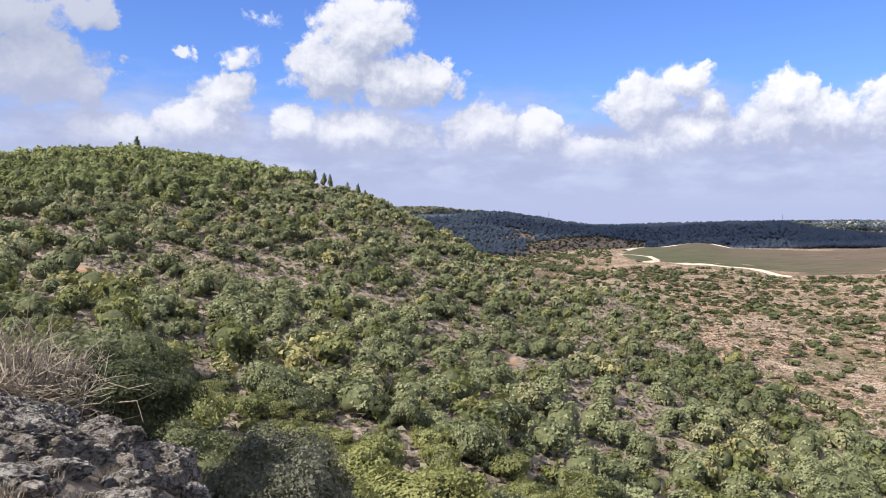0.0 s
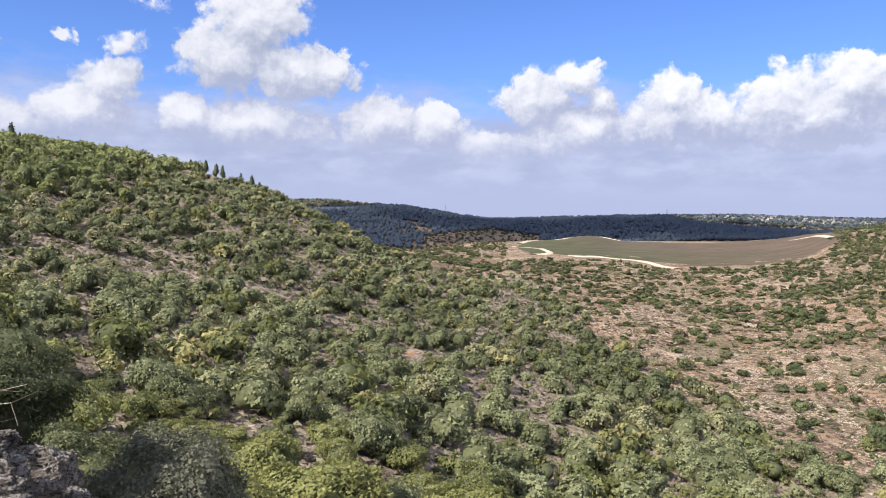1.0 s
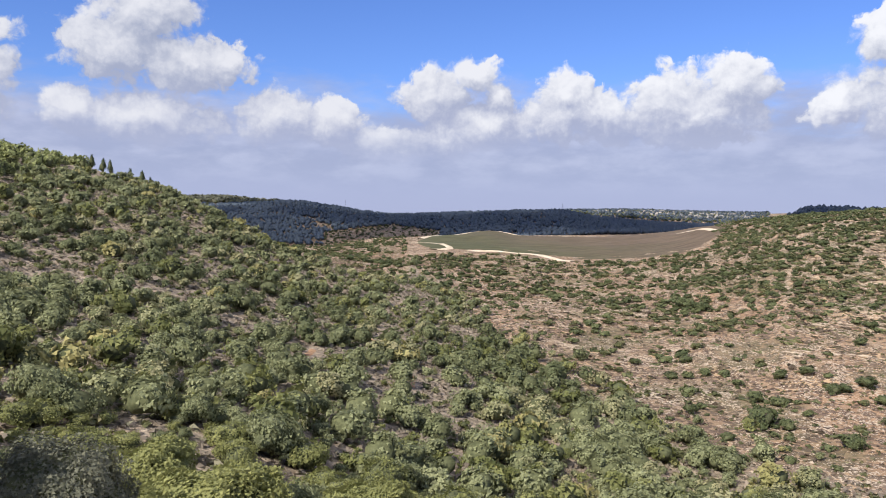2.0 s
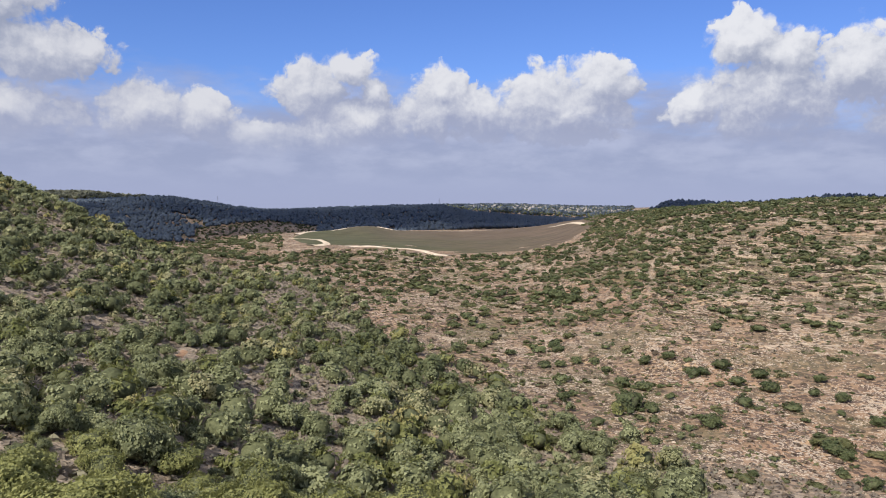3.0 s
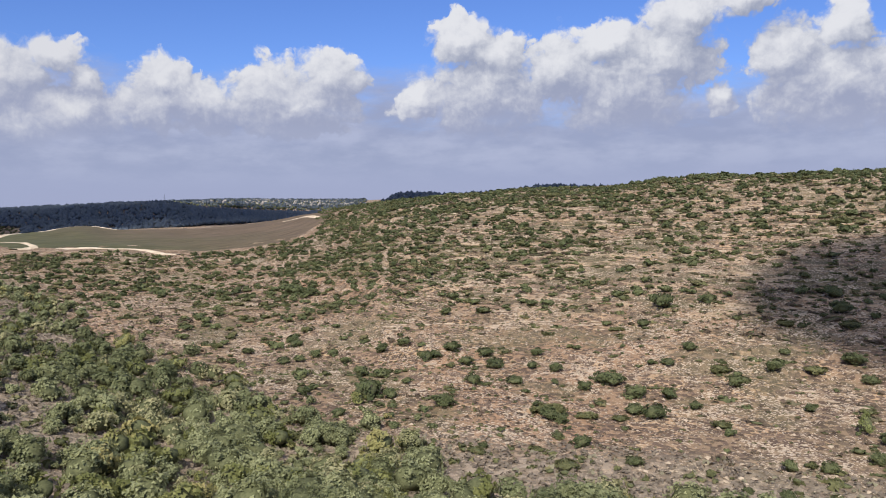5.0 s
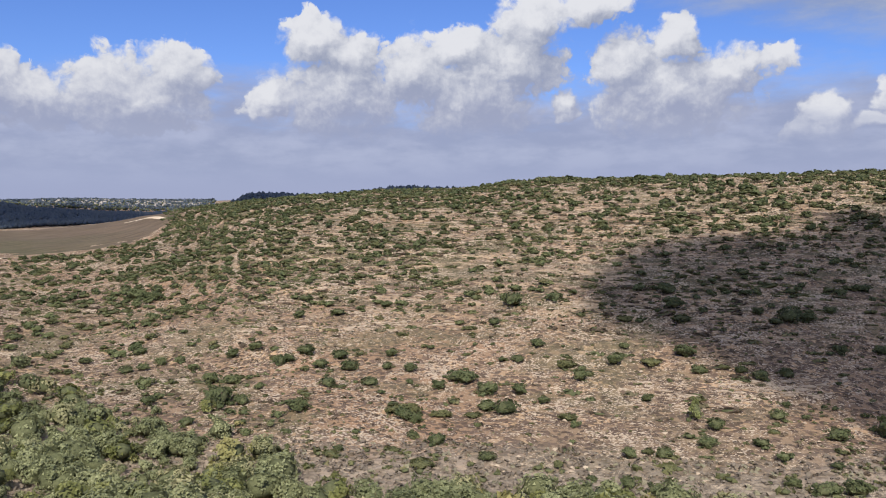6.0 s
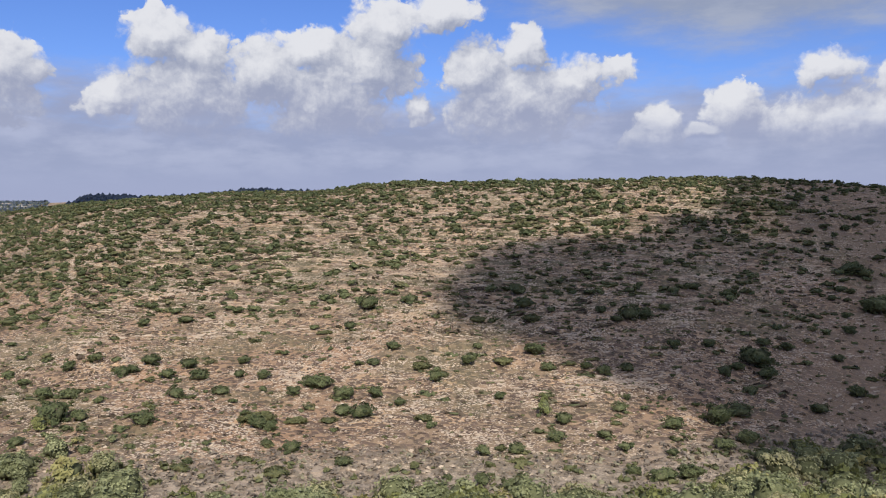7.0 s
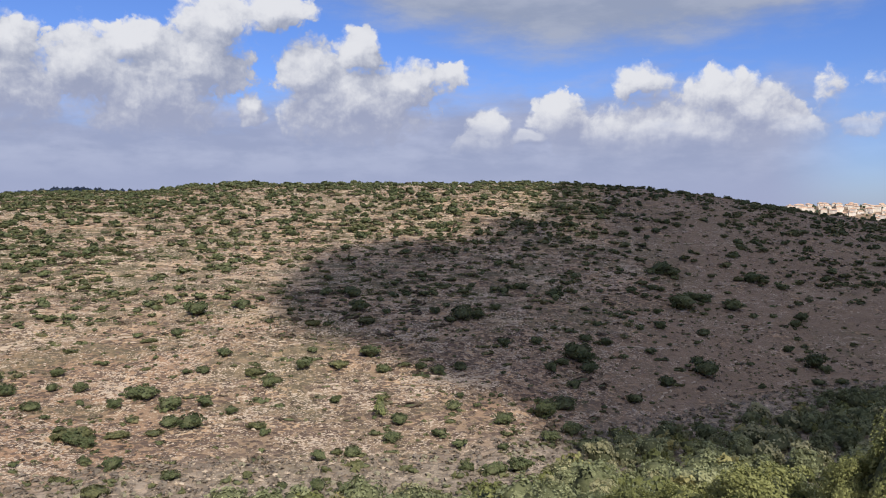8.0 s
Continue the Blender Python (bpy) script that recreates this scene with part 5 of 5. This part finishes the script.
def build_outcrop():
    rng = np.random.default_rng(77)
    rows = [(-18.8, 13.6, 0.95, .8), (-17.6, 12.6, 0.62, .8), (-20.4, 14.0, 0.8, .45), (-22.4, 14.2, 0.8, .6), (-24.0, 13.4, 0.75, .6), (-26.4, 13.4, 0.8, .55), (-28.6, 13.2, 0.85, .6), (-31, 13, 1.0, .6),
            (-23.6, 11.4, 0.9, .4), (-26.4, 11.0, 1.0, .45), (-29.2, 10.6, 1.0, .5), (-21.4, 11.8, .6, .45), (-13.0, 11.2, 0.42, .8)]
    for k in range(46):
        az, d = rng.uniform(-33, -18.5), rng.uniform(7.6, 13.8)
        rows.append((az, d, rng.uniform(0.22, 0.62) * (0.6 + d / 30), rng.uniform(0.4, 0.75)))
    for k in range(40):
        rows.append((rng.uniform(-33, -16.5), rng.uniform(7.6, 14.2), rng.uniform(0.14, 0.36), rng.uniform(0.5, 0.85)))
    for k, (az, r, size, squash) in enumerate(rows):
        x, y = spot(az, r)
        rough_rock("boulder", "weathered grey limestone boulder on the rocky lip", x, y, size, 300 + k, squash, 5 if size > 0.6 else 4 if size > 0.3 else 3)
    for az, r, size in ((-15.7, 26, 0.55), (-15.2, 26.6, 0.35)):
        x, y = spot(az, r)
        rough_rock("pale_boulder", "pale cream boulder among the bushes", x, y, size, 360, 0.8, 3, -2.2)


build_outcrop()


def near_bush(name, az, r, wide, tall, label, leaf_mat, seed, leaves=5000, leaf=0.016, lobes=16, stems=5, category="bush", taper=0.0):
    """A bush near enough for its leaves to show: a lobed heart, a coat of single leaves, and ragged outer sprays."""
    ob = new(name)
    ratio = tall / wide
    part("trunk", stems_mesh("trunk", seed, stems, ratio * 0.45, 0.12, 0.022), ob)
    v, t, picks = dome_arrays(seed, 2, lobes + 22, int(leaves * 1.7), leaf * 1.15, ratio, 0.10, taper, 1.12, 0.75, 0.82)
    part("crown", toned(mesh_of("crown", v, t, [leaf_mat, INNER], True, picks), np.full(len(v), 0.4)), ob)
    x, y = spot(az, r)
    ob.matrix_basis = Matrix.LocRotScale((x, y, float(ground_at(x, y)) - 0.1), Euler((0, 0, seed)), (wide, wide, wide))
    return tagged(ob, label, category)


def build_near_bushes():
    near_bush("bush", -22.4, 18.0, 3.6, 2.1, "dark green dense thorny bush behind the boulders", DUSK, 401, 14000, 0.0085, 20)
    near_bush("bush", -25.2, 17.0, 1.5, 1.0, "dark green bush with grey twigs behind the boulders", GREY, 402, 10000, 0.009)
    near_bush("grey_bush", -12.2, 19.0, 3.9, 3.3, "grey-green bush with small dull leaves", GREY, 403, 14000, 0.0085, 20)
    near_bush("bush", -17, 22.5, 3.0, 2.2, "dark green leafy bush beside a boulder", OAK, 404, 10000, 0.010)
    near_bush("oak_tree", -5.8, 46, 6.2, 4.6, "rounded yellowish green evergreen oak in the sun", OLIVE, 405, 8000, 0.012, 22)
    near_bush("bush", -18.2, 52, 6.0, 3.2, "yellow-green sunlit bush on the slope", OLIVE, 406, 6000, 0.013, 18)
    near_bush("bush", -3.0, 29, 6.0, 3.2, "light green leafy bush on the near slope", OLIVE, 407, 10000, 0.010, 22)
    near_bush("bush", -8.2, 27, 4.4, 2.6, "mid green leafy bush on the near slope", OLIVE, 408, 9000, 0.0105, 18)
    near_bush("bush", 2.8, 31, 4.6, 2.6, "green leafy bush on the near slope", OAK, 409, 9000, 0.0105, 18)
    near_bush("bush", 8.5, 34, 5.0, 2.6, "light green leafy bush on the near slope", OLIVE, 410, 9000, 0.0105, 18)
    near_bush("bush", -27.5, 30, 6.5, 4.2, "dark green oak bush above the lip", OAK, 411, 8000, 0.0115, 20)
    near_bush("bush", -24, 27, 4.5, 2.6, "olive green bush on the lip", OAK, 412, 7000, 0.0115, 18)
    near_bush("tree", 106.2, 34, 4.8, 6.6, "leafy green tree lit by the sun on the near slope", OLIVE, 413, 11000, 0.012, 18, category="tree", taper=0.4)
    near_bush("tree", 103.4, 35, 3.4, 5.0, "slender leafy green tree on the near slope", OLIVE, 417, 9000, 0.013, 14, category="tree", taper=0.4)
    near_bush("bush", 98.8, 37, 5.2, 4.6, "pale olive green bush on the near slope", OLIVE, 414, 9000, 0.0105, 20)
    near_bush("bush", 93.5, 41, 4.6, 3.6, "green bush on the near slope", OLIVE, 415, 7000, 0.0115, 18)
    near_bush("bush", 89.5, 42, 4.2, 3.0, "green bush on the near slope", OLIVE, 416, 7000, 0.0115, 18)
    rng = np.random.default_rng(90)
    for k, (az, r) in enumerate(((-15, 33), (-11, 36), (-1, 39), (5, 40), (12, 40), (-20, 38), (-14.5, 42), (86.5, 43), (92, 36), (96, 43), (102, 42), (110, 38))):
        near_bush("bush", az, r, rng.uniform(3.2, 4.6), rng.uniform(2.0, 3.0), "leafy green bush on the near slope", (OLIVE, OAK)[k % 2], 430 + k, 4500, 0.014, 16)


build_near_bushes()


def dry_shrub(az, r, wide, seed, count=260):
    """A leafless shrub: many thin forked twigs."""
    rng = np.random.default_rng(seed)
    ob = new("dry_shrub")
    vs, ts, n = [], [], 0
    for k in range(count):
        p = np.array([rng.normal(0, 0.10), rng.normal(0, 0.10), 0.0])
        way = unit(np.array([rng.normal(0, 0.9), rng.normal(0, 0.9), rng.uniform(0.2, 1.0)]))
        tips = [(p, way, 0.0085, 4)]
        while tips:
            p, way, w, left = tips.pop()
            q = p + way * rng.uniform(0.07, 0.14)
            side = unit(np.cross(way, rng.normal(0, 1, 3)))
            other = np.cross(side, way)
            tri = [side, -0.5 * side + 0.87 * other, -0.5 * side - 0.87 * other]
            vs.append(np.array([p + c * w for c in tri] + [q + c * w * 0.7 for c in tri]))
            ts.append(np.array([(0, 1, 4), (0, 4, 3), (1, 2, 5), (1, 5, 4), (2, 0, 3), (2, 3, 5)]) + n)
            n += 6
            if left:
                for fork in range(2 if rng.uniform() < 0.55 else 1):
                    tips.append((q, unit(way + rng.normal(0, 0.65, 3)), w * 0.72, left - 1))
    part("twig_crown", mesh_of("twig_crown", np.concatenate(vs), np.concatenate(ts), TWIG), ob)
    part("trunk", stems_mesh("trunk", seed, 4, 0.3, 0.12, 0.02, TWIG), ob)
    x, y = spot(az, r)
    ob.matrix_basis = Matrix.LocRotScale((x, y, float(ground_at(x, y)) - 0.05), Euler((0, 0, seed)), (wide, wide, wide))
    tagged(ob, "leafless grey-brown twiggy shrub on the rocky lip", "bush")


dry_shrub(-28.8, 17.5, 3.8, 1, 230)
dry_shrub(-26.4, 17.0, 2.8, 7, 170)
dry_shrub(-24.8, 12.6, 0.6, 3, 60)
dry_shrub(-21.0, 12.6, 0.6, 4, 70)
dry_shrub(-17.2, 13.4, 0.7, 5, 80)
dry_shrub(-22.6, 10.4, 0.5, 6, 60)


def build_dry_grass():
    """Dead grass and herbs between the boulders and on the near slope."""
    rng = np.random.default_rng(31)
    blades = []
    for k in range(4):
        vs, ts = [], []
        for q in range(16):
            p = rng.normal(0, 0.12, 3) * [1, 1, 0]
            lean = rng.normal(0, 0.25, 3) * [1, 1, 0]
            side = unit(rng.normal(0, 1, 3) * [1, 1, 0]) * 0.02
            top = p + lean + [0, 0, rng.uniform(0.4, 1)]
            vs += [p - side, p + side, top]
            ts.append((3 * q, 3 * q + 1, 3 * q + 2))
        blades.append((np.array(vs), np.array(ts)))
    a = rng.uniform(-36, 20, 1500)
    r = rng.uniform(6, 26, 1500)
    stuff("dry_grass", "dead straw-coloured grass between the boulders", "grass", blades, TWIG, np.sin(np.radians(a)) * r, np.cos(np.radians(a)) * r, rng.uniform(0.12, 0.32, 1500), 41)


build_dry_grass()
